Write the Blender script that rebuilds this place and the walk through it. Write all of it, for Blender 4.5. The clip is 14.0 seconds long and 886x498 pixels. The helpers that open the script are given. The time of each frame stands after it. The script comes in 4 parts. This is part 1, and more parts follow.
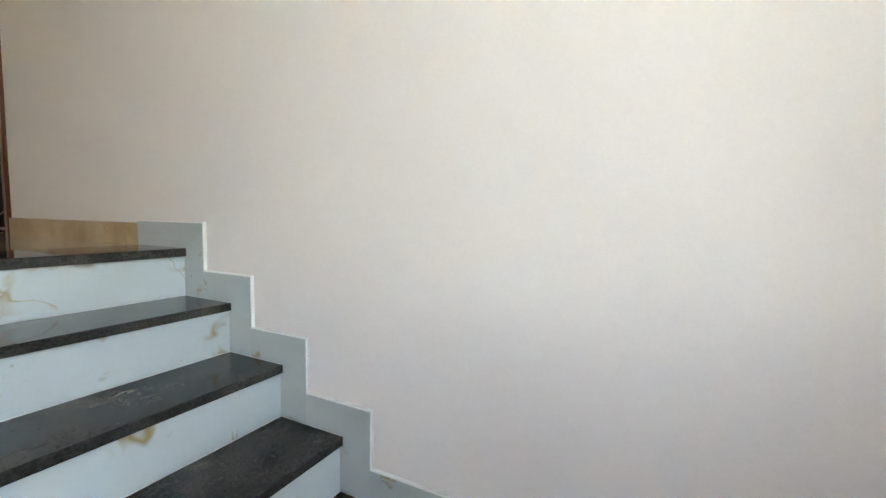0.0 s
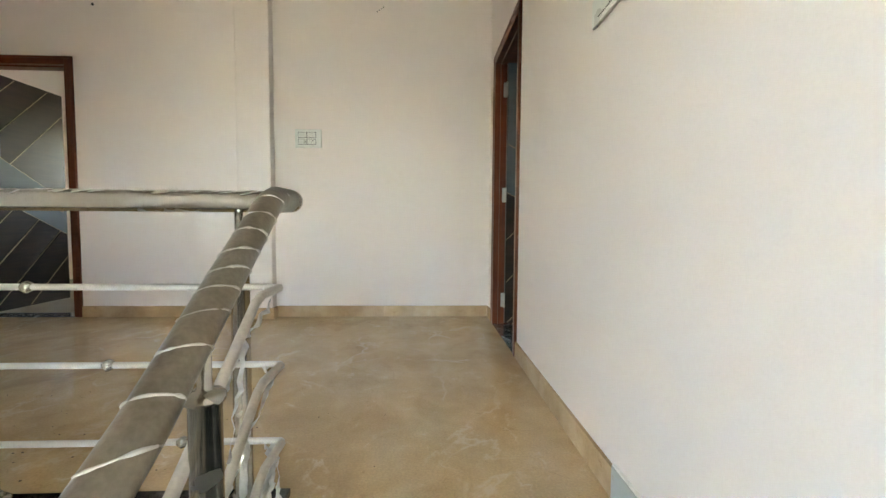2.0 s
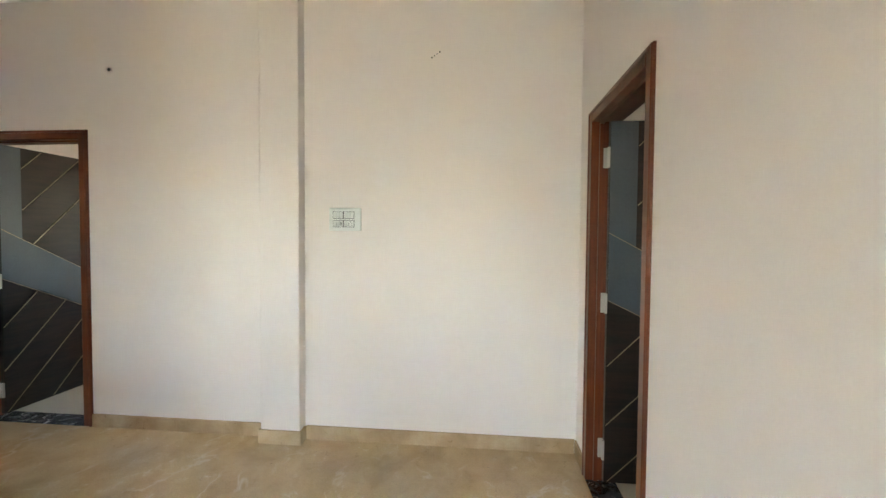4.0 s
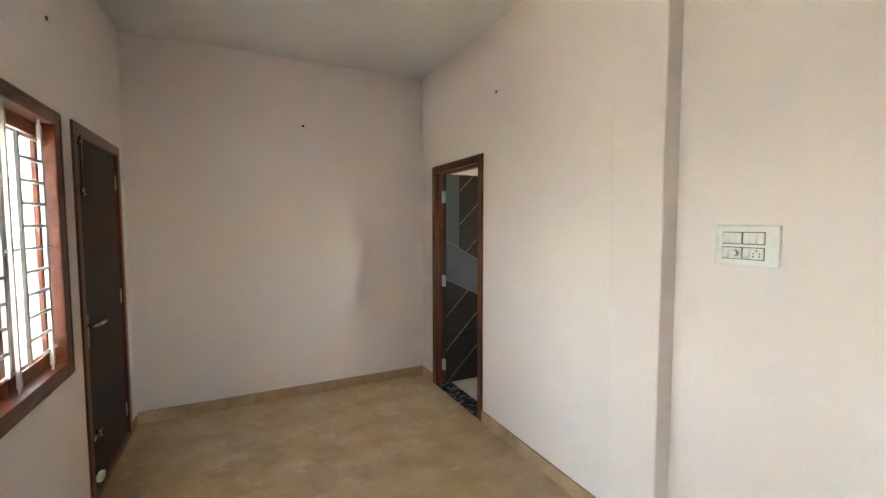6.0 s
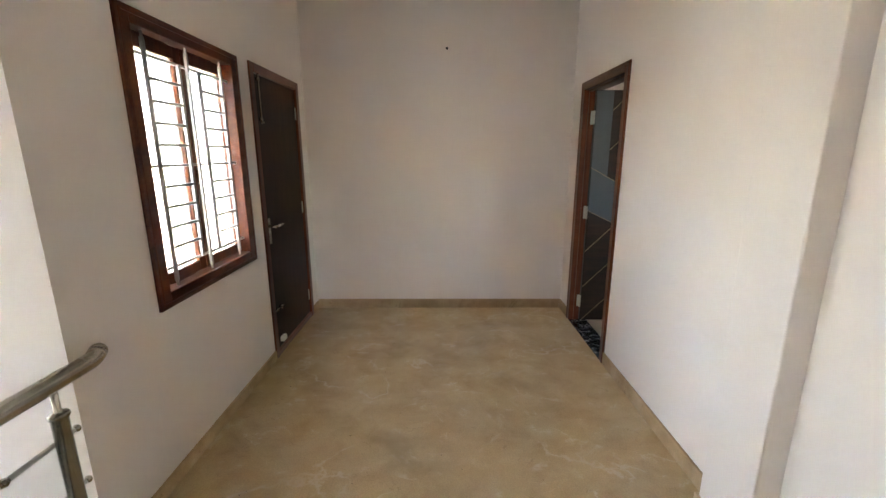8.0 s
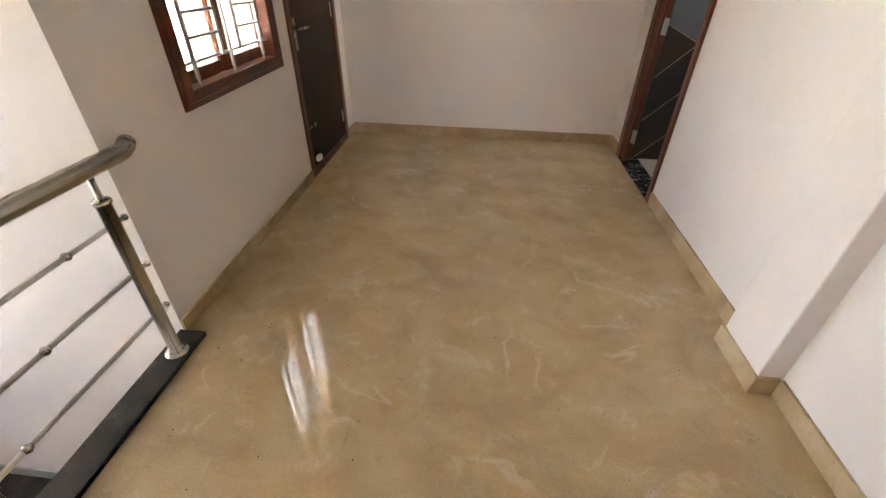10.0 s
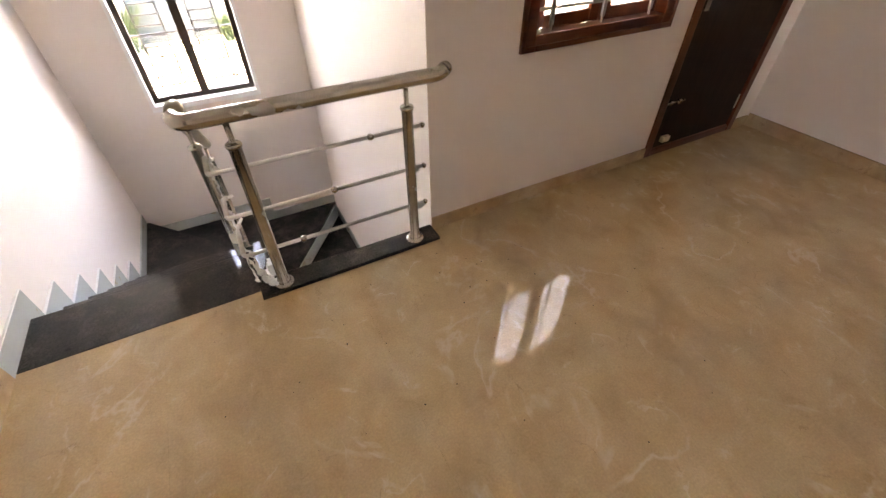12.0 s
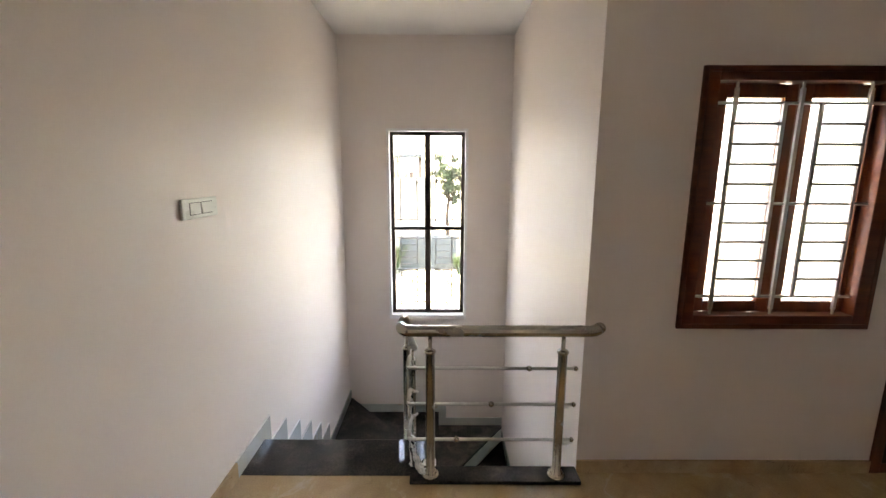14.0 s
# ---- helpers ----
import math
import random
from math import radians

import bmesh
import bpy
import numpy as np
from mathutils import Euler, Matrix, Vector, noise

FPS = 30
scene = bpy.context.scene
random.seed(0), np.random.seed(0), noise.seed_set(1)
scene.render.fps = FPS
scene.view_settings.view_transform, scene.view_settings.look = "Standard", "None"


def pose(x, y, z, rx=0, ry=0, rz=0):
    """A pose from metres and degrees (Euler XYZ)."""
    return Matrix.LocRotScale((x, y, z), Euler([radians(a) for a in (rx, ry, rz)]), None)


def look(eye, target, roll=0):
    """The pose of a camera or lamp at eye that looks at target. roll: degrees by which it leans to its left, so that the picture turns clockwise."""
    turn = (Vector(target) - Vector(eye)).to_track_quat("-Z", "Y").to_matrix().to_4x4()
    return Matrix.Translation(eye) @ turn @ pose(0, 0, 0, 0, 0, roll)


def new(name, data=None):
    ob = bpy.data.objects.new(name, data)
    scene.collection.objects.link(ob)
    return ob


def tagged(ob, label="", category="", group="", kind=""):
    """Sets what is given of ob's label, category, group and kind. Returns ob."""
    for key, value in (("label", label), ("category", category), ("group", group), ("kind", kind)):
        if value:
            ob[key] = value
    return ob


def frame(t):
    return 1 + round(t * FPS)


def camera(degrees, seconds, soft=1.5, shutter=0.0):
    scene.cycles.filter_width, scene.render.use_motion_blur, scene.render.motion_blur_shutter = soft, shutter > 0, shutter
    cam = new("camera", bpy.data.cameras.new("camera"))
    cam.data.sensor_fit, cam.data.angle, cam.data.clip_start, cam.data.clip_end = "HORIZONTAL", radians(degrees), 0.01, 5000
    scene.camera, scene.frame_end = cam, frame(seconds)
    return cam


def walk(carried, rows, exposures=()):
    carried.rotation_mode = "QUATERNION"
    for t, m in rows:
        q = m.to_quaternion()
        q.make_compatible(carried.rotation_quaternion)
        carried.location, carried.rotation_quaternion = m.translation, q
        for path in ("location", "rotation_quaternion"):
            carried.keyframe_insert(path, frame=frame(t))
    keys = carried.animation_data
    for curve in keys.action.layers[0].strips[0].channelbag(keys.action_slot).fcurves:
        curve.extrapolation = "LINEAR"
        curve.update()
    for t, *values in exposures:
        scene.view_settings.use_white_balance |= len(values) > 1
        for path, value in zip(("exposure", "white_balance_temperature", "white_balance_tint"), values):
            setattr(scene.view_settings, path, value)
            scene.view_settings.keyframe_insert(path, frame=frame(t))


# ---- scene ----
cam = camera(93.8, 14.0)
PATH = [
    (0, (0.879, -1.818, 0.136), (2.651, -0.905, -0.019), 1.0),
    (0.5, (1.091, -1.735, 0.298), (2.357, -0.195, 0.136), 0.8),
    (1, (1.248, -1.546, 0.454), (2.001, 0.302, 0.313), 0.5),
    (1.5, (1.29, -1.286, 0.623), (1.643, 0.678, 0.491), 0.3),
    (2, (1.276, -1.059, 0.775), (1.363, 0.936, 0.661), 0.4),
    (2.2, (1.258, -0.983, 0.809), (1.301, 1.014, 0.714), 0.5),
    (4.3, (1.217, -0.104, 1.42), (0.899, 1.869, 1.356), 0.4),
    (4.5, (1.236, -0.034, 1.433), (0.763, 1.908, 1.36), 0.2),
    (5, (1.291, 0.188, 1.541), (0.342, 1.946, 1.442), 0.0),
    (5.5, (1.224, 0.48, 1.541), (-0.221, 1.857, 1.424), -0.0),
    (6, (1.19, 0.767, 1.565), (-0.602, 1.647, 1.441), -0.1),
    (6.5, (1.256, 1.09, 1.582), (-0.69, 1.533, 1.459), -0.1),
    (7, (1.312, 1.209, 1.588), (-0.674, 1.385, 1.432), 0.0),
    (7.5, (1.31, 1.245, 1.547), (-0.672, 1.295, 1.285), -0.0),
    (8, (1.268, 1.254, 1.517), (-0.682, 1.259, 1.069), 0.0),
    (8.5, (1.228, 1.254, 1.462), (-0.656, 1.24, 0.793), -0.1),
    (8.7, (1.209, 1.239, 1.445), (-0.634, 1.227, 0.669), -0.0),
    (10.8, (1.147, 1.251, 1.341), (-0.292, 0.846, 0.012), -0.5),
    (11, (1.053, 1.265, 1.339), (-0.316, 0.704, -0.007), -0.7),
    (11.5, (0.86, 1.367, 1.361), (-0.26, 0.384, 0.027), -0.7),
    (12, (0.761, 1.581, 1.42), (0.064, 0.264, 0.086), -0.3),
    (12.5, (0.763, 1.83, 1.451), (0.435, 0.297, 0.21), -0.5),
    (13, (0.742, 1.946, 1.526), (0.62, 0.241, 0.488), -0.3),
    (13.5, (0.726, 1.978, 1.57), (0.679, 0.114, 0.847), 0.1),
    (14, (0.726, 2.014, 1.606), (0.724, 0.047, 1.244), 0.2),
]
EXPOSURES = [(0, 6.10, 9100, 11), (0.5, 6.02, 9300, 12), (1, 6.12, 9300, 11), (2, 6.79, 8700, 9), (4.3, 7.12, 8500, 10), (5, 7.32, 8500, 11), (6, 7.09, 8600, 14), (6.5, 7.19, 8600, 15), (8.5, 7.09, 8300, 14),
             (11, 7.23, 9850, 25), (12, 6.98, 10050, 27), (12.5, 6.78, 10250, 28), (13, 6.42, 9900, 26), (13.5, 6.19, 9300, 22), (14, 6.20, 9100, 20)]
walk(cam, [(t, look(eye, target, roll)) for t, eye, target, roll in PATH], EXPOSURES)

# ---- world and sun ----
world = bpy.data.worlds.new("sky")
scene.world = world
world.use_nodes = True
wn = world.node_tree.nodes
sky = wn.new("ShaderNodeTexSky")
sky.sky_type = "NISHITA"
sky.sun_disc = False
sky.sun_elevation = radians(76)
sky.dust_density = 1.5
sky.sun_rotation = radians(88)
wn["Background"].inputs["Strength"].default_value = 0.15
world.node_tree.links.new(sky.outputs["Color"], wn["Background"].inputs["Color"])
sun = new("sun", bpy.data.lights.new("sun", "SUN"))
sun.data.energy = 3.0
sun.data.angle = radians(2)
sun.data.color = (1.0, 0.95, 0.88)
sun.matrix_world = look((2.87, 0.1, 11.5), (0, 0, 0))


# ---- materials ----
def shade(name, base, rough=0.5, metal=0.0, vary=0.06, scale=3.0, fine=60.0, bump=0.05, coat=0.0, spec=0.5):
    """A plain surface: two scales of noise in the colour and a fine relief."""
    m = bpy.data.materials.new(name)
    m.use_nodes = True
    nt = m.node_tree
    b = nt.nodes["Principled BSDF"]
    b.inputs["Metallic"].default_value = metal
    b.inputs["Coat Weight"].default_value = coat
    b.inputs["Coat Roughness"].default_value = 0.05
    b.inputs["Specular IOR Level"].default_value = spec
    geo = nt.nodes.new("ShaderNodeNewGeometry")
    n1 = nt.nodes.new("ShaderNodeTexNoise")
    n1.inputs["Scale"].default_value = scale
    n1.inputs["Detail"].default_value = 4
    n2 = nt.nodes.new("ShaderNodeTexNoise")
    n2.inputs["Scale"].default_value = fine
    n2.inputs["Detail"].default_value = 3
    for n in (n1, n2):
        nt.links.new(geo.outputs["Position"], n.inputs["Vector"])
    add = nt.nodes.new("ShaderNodeMath")
    add.operation = "ADD"
    nt.links.new(n1.outputs["Fac"], add.inputs[0])
    nt.links.new(n2.outputs["Fac"], add.inputs[1])
    ramp = nt.nodes.new("ShaderNodeMapRange")
    ramp.inputs["From Min"].default_value = 0.6
    ramp.inputs["From Max"].default_value = 1.4
    ramp.inputs["To Min"].default_value = 1 - vary
    ramp.inputs["To Max"].default_value = 1 + vary
    nt.links.new(add.outputs[0], ramp.inputs["Value"])
    mul = nt.nodes.new("ShaderNodeVectorMath")
    mul.operation = "SCALE"
    mul.inputs[0].default_value = base
    nt.links.new(ramp.outputs[0], mul.inputs["Scale"])
    nt.links.new(mul.outputs[0], b.inputs["Base Color"])
    rr = nt.nodes.new("ShaderNodeMapRange")
    rr.inputs["From Min"].default_value = 0.3
    rr.inputs["From Max"].default_value = 0.7
    rr.inputs["To Min"].default_value = max(0.02, rough * 0.85)
    rr.inputs["To Max"].default_value = min(1, rough * 1.15)
    nt.links.new(n1.outputs["Fac"], rr.inputs["Value"])
    nt.links.new(rr.outputs[0], b.inputs["Roughness"])
    if bump:
        bp = nt.nodes.new("ShaderNodeBump")
        bp.inputs["Strength"].default_value = bump
        bp.inputs["Distance"].default_value = 0.004
        nt.links.new(n2.outputs["Fac"], bp.inputs["Height"])
        nt.links.new(bp.outputs[0], b.inputs["Normal"])
    return m


def veined(name, stops, rough, scale, warp, veins=(), vein_detail=(9, 0.62), coat=0.0, speck=0.0, bump=0.0, stretch=(1, 1, 1), tilejump=0.0, spec=0.5):
    """Polished stone: clouds over a colour ramp, thin crooked veins where asked, fine specks."""
    m = bpy.data.materials.new(name)
    m.use_nodes = True
    nt = m.node_tree
    L = nt.links.new
    b = nt.nodes["Principled BSDF"]
    b.inputs["Coat Weight"].default_value = coat
    b.inputs["Coat Roughness"].default_value = 0.012
    b.inputs["Roughness"].default_value = rough
    b.inputs["Specular IOR Level"].default_value = spec
    geo = nt.nodes.new("ShaderNodeNewGeometry")
    info = nt.nodes.new("ShaderNodeObjectInfo")
    off = nt.nodes.new("ShaderNodeVectorMath")
    off.operation = "MULTIPLY_ADD"
    off.inputs[1].default_value = stretch
    jump = nt.nodes.new("ShaderNodeMath")
    jump.operation = "MULTIPLY"
    jump.inputs[1].default_value = tilejump
    L(info.outputs["Random"], jump.inputs[0])
    L(geo.outputs["Position"], off.inputs[0])
    L(jump.outputs[0], off.inputs[2])
    w = nt.nodes.new("ShaderNodeTexNoise")
    w.inputs["Scale"].default_value = scale * 0.7
    w.inputs["Detail"].default_value = 4
    L(off.outputs[0], w.inputs["Vector"])
    wv = nt.nodes.new("ShaderNodeVectorMath")
    wv.operation = "MULTIPLY_ADD"
    wv.inputs[1].default_value = (warp, warp, warp)
    L(w.outputs["Color"], wv.inputs[0])
    L(off.outputs[0], wv.inputs[2])
    c = nt.nodes.new("ShaderNodeTexNoise")
    c.inputs["Scale"].default_value = scale
    c.inputs["Detail"].default_value = 9
    c.inputs["Roughness"].default_value = 0.62
    L(wv.outputs[0], c.inputs["Vector"])
    r = nt.nodes.new("ShaderNodeValToRGB")
    el = r.color_ramp.elements
    while len(el) < len(stops):
        el.new(0.5)
    for e, (p, col) in zip(el, stops):
        e.position, e.color = p, (*col, 1)
    L(c.outputs["Fac"], r.inputs["Fac"])
    out = r.outputs["Color"]
    if speck:
        s = nt.nodes.new("ShaderNodeTexNoise")
        s.inputs["Scale"].default_value = 130
        s.inputs["Detail"].default_value = 2
        L(geo.outputs["Position"], s.inputs["Vector"])
        sm = nt.nodes.new("ShaderNodeMapRange")
        sm.inputs["From Min"].default_value, sm.inputs["From Max"].default_value = 0.3, 0.75
        sm.inputs["To Min"].default_value, sm.inputs["To Max"].default_value = 1 - speck, 1 + speck
        L(s.outputs["Fac"], sm.inputs["Value"])
        mu = nt.nodes.new("ShaderNodeVectorMath")
        mu.operation = "SCALE"
        L(out, mu.inputs[0])
        L(sm.outputs[0], mu.inputs["Scale"])
        out = mu.outputs[0]
    for colour, vscale, width, g0, g1 in veins:
        v = nt.nodes.new("ShaderNodeTexNoise")
        v.inputs["Scale"].default_value = vscale
        v.inputs["Detail"].default_value = vein_detail[0]
        v.inputs["Roughness"].default_value = vein_detail[1]
        v.inputs["Distortion"].default_value = 0.6
        L(off.outputs[0], v.inputs["Vector"])
        d = nt.nodes.new("ShaderNodeMath")
        d.operation = "SUBTRACT"
        d.inputs[1].default_value = 0.5
        L(v.outputs["Fac"], d.inputs[0])
        a = nt.nodes.new("ShaderNodeMath")
        a.operation = "ABSOLUTE"
        L(d.outputs[0], a.inputs[0])
        k = nt.nodes.new("ShaderNodeMapRange")
        k.inputs["From Min"].default_value, k.inputs["From Max"].default_value = 0, width
        k.inputs["To Min"].default_value, k.inputs["To Max"].default_value = 1, 0
        L(a.outputs[0], k.inputs["Value"])
        g = nt.nodes.new("ShaderNodeTexNoise")
        g.inputs["Scale"].default_value = vscale * 1.9
        g.inputs["Detail"].default_value = 4
        L(wv.outputs[0], g.inputs["Vector"])
        gm = nt.nodes.new("ShaderNodeMapRange")
        gm.inputs["From Min"].default_value, gm.inputs["From Max"].default_value = g0, g1
        L(g.outputs["Fac"], gm.inputs["Value"])
        km = nt.nodes.new("ShaderNodeMath")
        km.operation = "MULTIPLY"
        L(k.outputs[0], km.inputs[0])
        L(gm.outputs[0], km.inputs[1])
        mx = nt.nodes.new("ShaderNodeMix")
        mx.data_type = "RGBA"
        mx.inputs[7].default_value = (*colour, 1)
        L(km.outputs[0], mx.inputs[0])
        L(out, mx.inputs[6])
        out = mx.outputs[2]
    L(out, b.inputs["Base Color"])
    if bump:
        bp = nt.nodes.new("ShaderNodeBump")
        bp.inputs["Strength"].default_value = bump
        bp.inputs["Distance"].default_value = 0.002
        L(c.outputs["Fac"], bp.inputs["Height"])
        L(bp.outputs[0], b.inputs["Normal"])
    return m


def wood(name, dark, light, rough, coat=0.06, axis=2, spec=0.35):
    """Polished wood: grain stretched along one axis."""
    s = [14, 14, 14]
    if axis is None:
        s = [1.3, 1.3, 16]
    else:
        s[axis] = 1.2
    return veined(name, ((0.3, dark), (0.7, light)), rough, 2.2, 0.15, coat=coat, stretch=s, speck=0.12, bump=0.05, spec=spec)


WALL = shade("wall_paint", (0.80, 0.732, 0.688), 0.55, vary=0.025, scale=1.2, fine=180, bump=0.08)
CEILING = shade("ceiling_paint", (0.80, 0.78, 0.75), 0.7, vary=0.03, scale=1.5, fine=140, bump=0.06)
WHITE = shade("white_paint", (0.82, 0.82, 0.82), 0.6, vary=0.04, scale=4, fine=120, bump=0.1)
FLOOR = veined("beige_marble_tile", ((0.26, (0.432, 0.290, 0.156)), (0.42, (0.496, 0.345, 0.192)), (0.54, (0.534, 0.382, 0.219)), (0.64, (0.560, 0.407, 0.243)), (0.78, (0.605, 0.458, 0.295))),
               0.016, 4.6, 0.34, [((0.603, 0.474, 0.330), 4.8, 0.018, 0.54, 0.66), ((0.389, 0.263, 0.149), 5.6, 0.008, 0.53, 0.64), ((0.591, 0.462, 0.320), 2.0, 0.016, 0.48, 0.60), ((0.361, 0.250, 0.147), 1.3, 0.06, 0.52, 0.85)],
               vein_detail=(6, 0.55), coat=0.26, speck=0.10, stretch=(1.0, 0.8, 1.0), spec=0.45)
SKIRT = veined("beige_skirting_tile", ((0.26, (0.36, 0.235, 0.130)), (0.5, (0.49, 0.345, 0.205)), (0.78, (0.62, 0.475, 0.318))),
               0.22, 4.2, 0.16, [((0.33, 0.21, 0.115), 5.0, 0.010, 0.53, 0.62)], vein_detail=(6, 0.55), coat=0.0, speck=0.06, spec=0.4)
GRANITE = veined("black_granite", ((0.3, (0.018, 0.017, 0.016)), (0.5, (0.036, 0.033, 0.030)), (0.66, (0.066, 0.058, 0.050)), (0.85, (0.14, 0.115, 0.095))),
                 0.05, 6.0, 0.25, coat=0.0, speck=0.5, spec=0.25)
MARBLE = veined("white_marble_tile", ((0.3, (0.53, 0.60, 0.60)), (0.7, (0.60, 0.665, 0.665))), 0.08, 2.0, 0.3,
                [((0.38, 0.27, 0.12), 1.9, 0.024, 0.49, 0.55), ((0.40, 0.33, 0.21), 3.1, 0.007, 0.50, 0.57)], vein_detail=(3.5, 0.5), coat=0.3, tilejump=11.0)
GREY_TILE = veined("grey_skirting_tile", ((0.3, (0.42, 0.45, 0.43)), (0.7, (0.50, 0.53, 0.51))), 0.12, 2.0, 0.3,
                   [((0.38, 0.29, 0.15), 4.0, 0.03, 0.56, 0.62)], coat=0.3, tilejump=5.0)
GROUT = shade("white_grout", (0.82, 0.81, 0.78), 0.8, vary=0.05, scale=20)
DARK_TILE = veined("dark_threshold_stone", ((0.3, (0.015, 0.02, 0.025)), (0.6, (0.05, 0.06, 0.07)), (0.85, (0.25, 0.28, 0.3))), 0.15, 6, 0.5, [((0.5, 0.5, 0.5), 6, 0.02, 0.45, 0.6)], coat=0.2)
BAR_FILM = shade("steel_bar_in_film", (0.56, 0.53, 0.48), 0.35, 0.3, vary=0.07, scale=12, fine=120, bump=0.04)
RING = shade("folded_film_edge", (0.54, 0.50, 0.43), 0.35, vary=0.15, scale=40, bump=0.3)
TEAK = wood("polished_teak", (0.075, 0.0145, 0.0038), (0.165, 0.038, 0.0095), 0.32)
TEAK_H = wood("polished_teak_across", (0.075, 0.0145, 0.0038), (0.165, 0.038, 0.0095), 0.32, axis=0)
DARK_WOOD = wood("dark_flush_laminate", (0.020, 0.0088, 0.0055), (0.036, 0.0165, 0.0105), 0.5, coat=0.0, spec=0.15)
LAMINATE = wood("black_brown_laminate", (0.0045, 0.0032, 0.0026), (0.024, 0.013, 0.0078), 0.36, coat=0.0, spec=0.3, axis=None)
BLUE_GREY = shade("blue_grey_laminate", (0.055, 0.075, 0.090), 0.4, vary=0.12, scale=6, fine=80, coat=0.2)
GOLD = shade("gold_inlay", (0.30, 0.25, 0.18), 0.35, 1.0, vary=0.1)
YELLOW_WOOD = wood("yellow_pine", (0.62, 0.33, 0.05), (0.78, 0.47, 0.10), 0.4)
STEEL = shade("brushed_steel", (0.45, 0.42, 0.365), 0.25, 1.0, vary=0.08, scale=9, fine=90, bump=0.03)
BAR = shade("silver_painted_bar", (0.52, 0.52, 0.51), 0.38, 0.25, vary=0.08, scale=14)
WRAP = shade("dull_wrapped_steel", (0.25, 0.213, 0.16), 0.34, 0.8, vary=0.2, scale=25, fine=120, bump=0.25)
FILM = shade("crumpled_clear_film", (0.66, 0.65, 0.62), 0.3, vary=0.12, scale=40, fine=150, bump=0.4)
TAUPE = shade("dull_taupe_film", (0.46, 0.41, 0.34), 0.35, vary=0.12, scale=30, fine=120, bump=0.25)
PLASTIC = shade("white_plastic", (0.70, 0.72, 0.68), 0.3, vary=0.02, scale=10, bump=0)
PLASTIC_GREY = shade("grey_plastic", (0.10, 0.105, 0.105), 0.5, vary=0.04, scale=10, bump=0)
BLACK = shade("black_plastic", (0.02, 0.02, 0.02), 0.5, vary=0.1)
BROWN_METAL = shade("dark_brown_window_metal", (0.035, 0.022, 0.016), 0.4, vary=0.1, scale=12)
ROUGH_FLOOR = shade("pale_room_floor", (0.55, 0.50, 0.43), 0.15, vary=0.06, scale=2)
BOUNCE_SLAB = shade("pale_bounce_slab", (0.50, 0.43, 0.33), 0.5, vary=0.06, scale=2, fine=40)
GROUND = shade("dry_ground", (0.19, 0.185, 0.14), 0.9, vary=0.25, scale=0.6, fine=8, bump=0.4)
CONCRETE = shade("pale_render", (0.16, 0.152, 0.13), 0.85, vary=0.12, scale=0.8, fine=15)
SHUTTER = shade("grey_blue_shutter", (0.016, 0.026, 0.030), 0.5, vary=0.08, scale=3)
LEAF = shade("leaf_green", (0.012, 0.028, 0.005), 0.6, vary=0.4, scale=4, fine=20)
BARK = shade("bark", (0.05, 0.035, 0.025), 0.9, vary=0.3, scale=8)


def glass(name, rough, tint=(0.95, 0.98, 0.97)):
    m = bpy.data.materials.new(name)
    m.use_nodes = True
    nt = m.node_tree
    b = nt.nodes["Principled BSDF"]
    b.inputs["Base Color"].default_value = (*tint, 1)
    b.inputs["Transmission Weight"].default_value = 1
    b.inputs["Roughness"].default_value = rough
    b.inputs["IOR"].default_value = 1.45
    if rough > 0.1:
        geo = nt.nodes.new("ShaderNodeNewGeometry")
        v = nt.nodes.new("ShaderNodeTexVoronoi")
        v.inputs["Scale"].default_value = 28
        nt.links.new(geo.outputs["Position"], v.inputs["Vector"])
        bp = nt.nodes.new("ShaderNodeBump")
        bp.inputs["Strength"].default_value = 0.5
        bp.inputs["Distance"].default_value = 0.004
        nt.links.new(v.outputs["Distance"], bp.inputs["Height"])
        nt.links.new(bp.outputs[0], b.inputs["Normal"])
    return m


GLASS = glass("clear_glass", 0.0, (0.60, 0.62, 0.615))
FROST = glass("frosted_glass", 0.55, (0.37, 0.37, 0.355))


# ---- building helpers ----
def box(bm, x0, x1, y0, y1, z0, z1, bevel=0.0):
    vs = [bm.verts.new((x, y, z)) for z in (z0, z1) for y in (y0, y1) for x in (x0, x1)]
    fs = [bm.faces.new([vs[i] for i in q]) for q in ((0, 2, 3, 1), (4, 5, 7, 6), (0, 1, 5, 4), (2, 6, 7, 3), (0, 4, 6, 2), (1, 3, 7, 5))]
    if bevel:
        es = {e for fc in fs for e in fc.edges}
        bmesh.ops.bevel(bm, geom=list(es), offset=bevel, segments=2, affect="EDGES", profile=0.5)
    return bm


def boxes(*rows, bevel=0.0):
    bm = bmesh.new()
    for r in rows:
        box(bm, *r, bevel=bevel)
    return bm


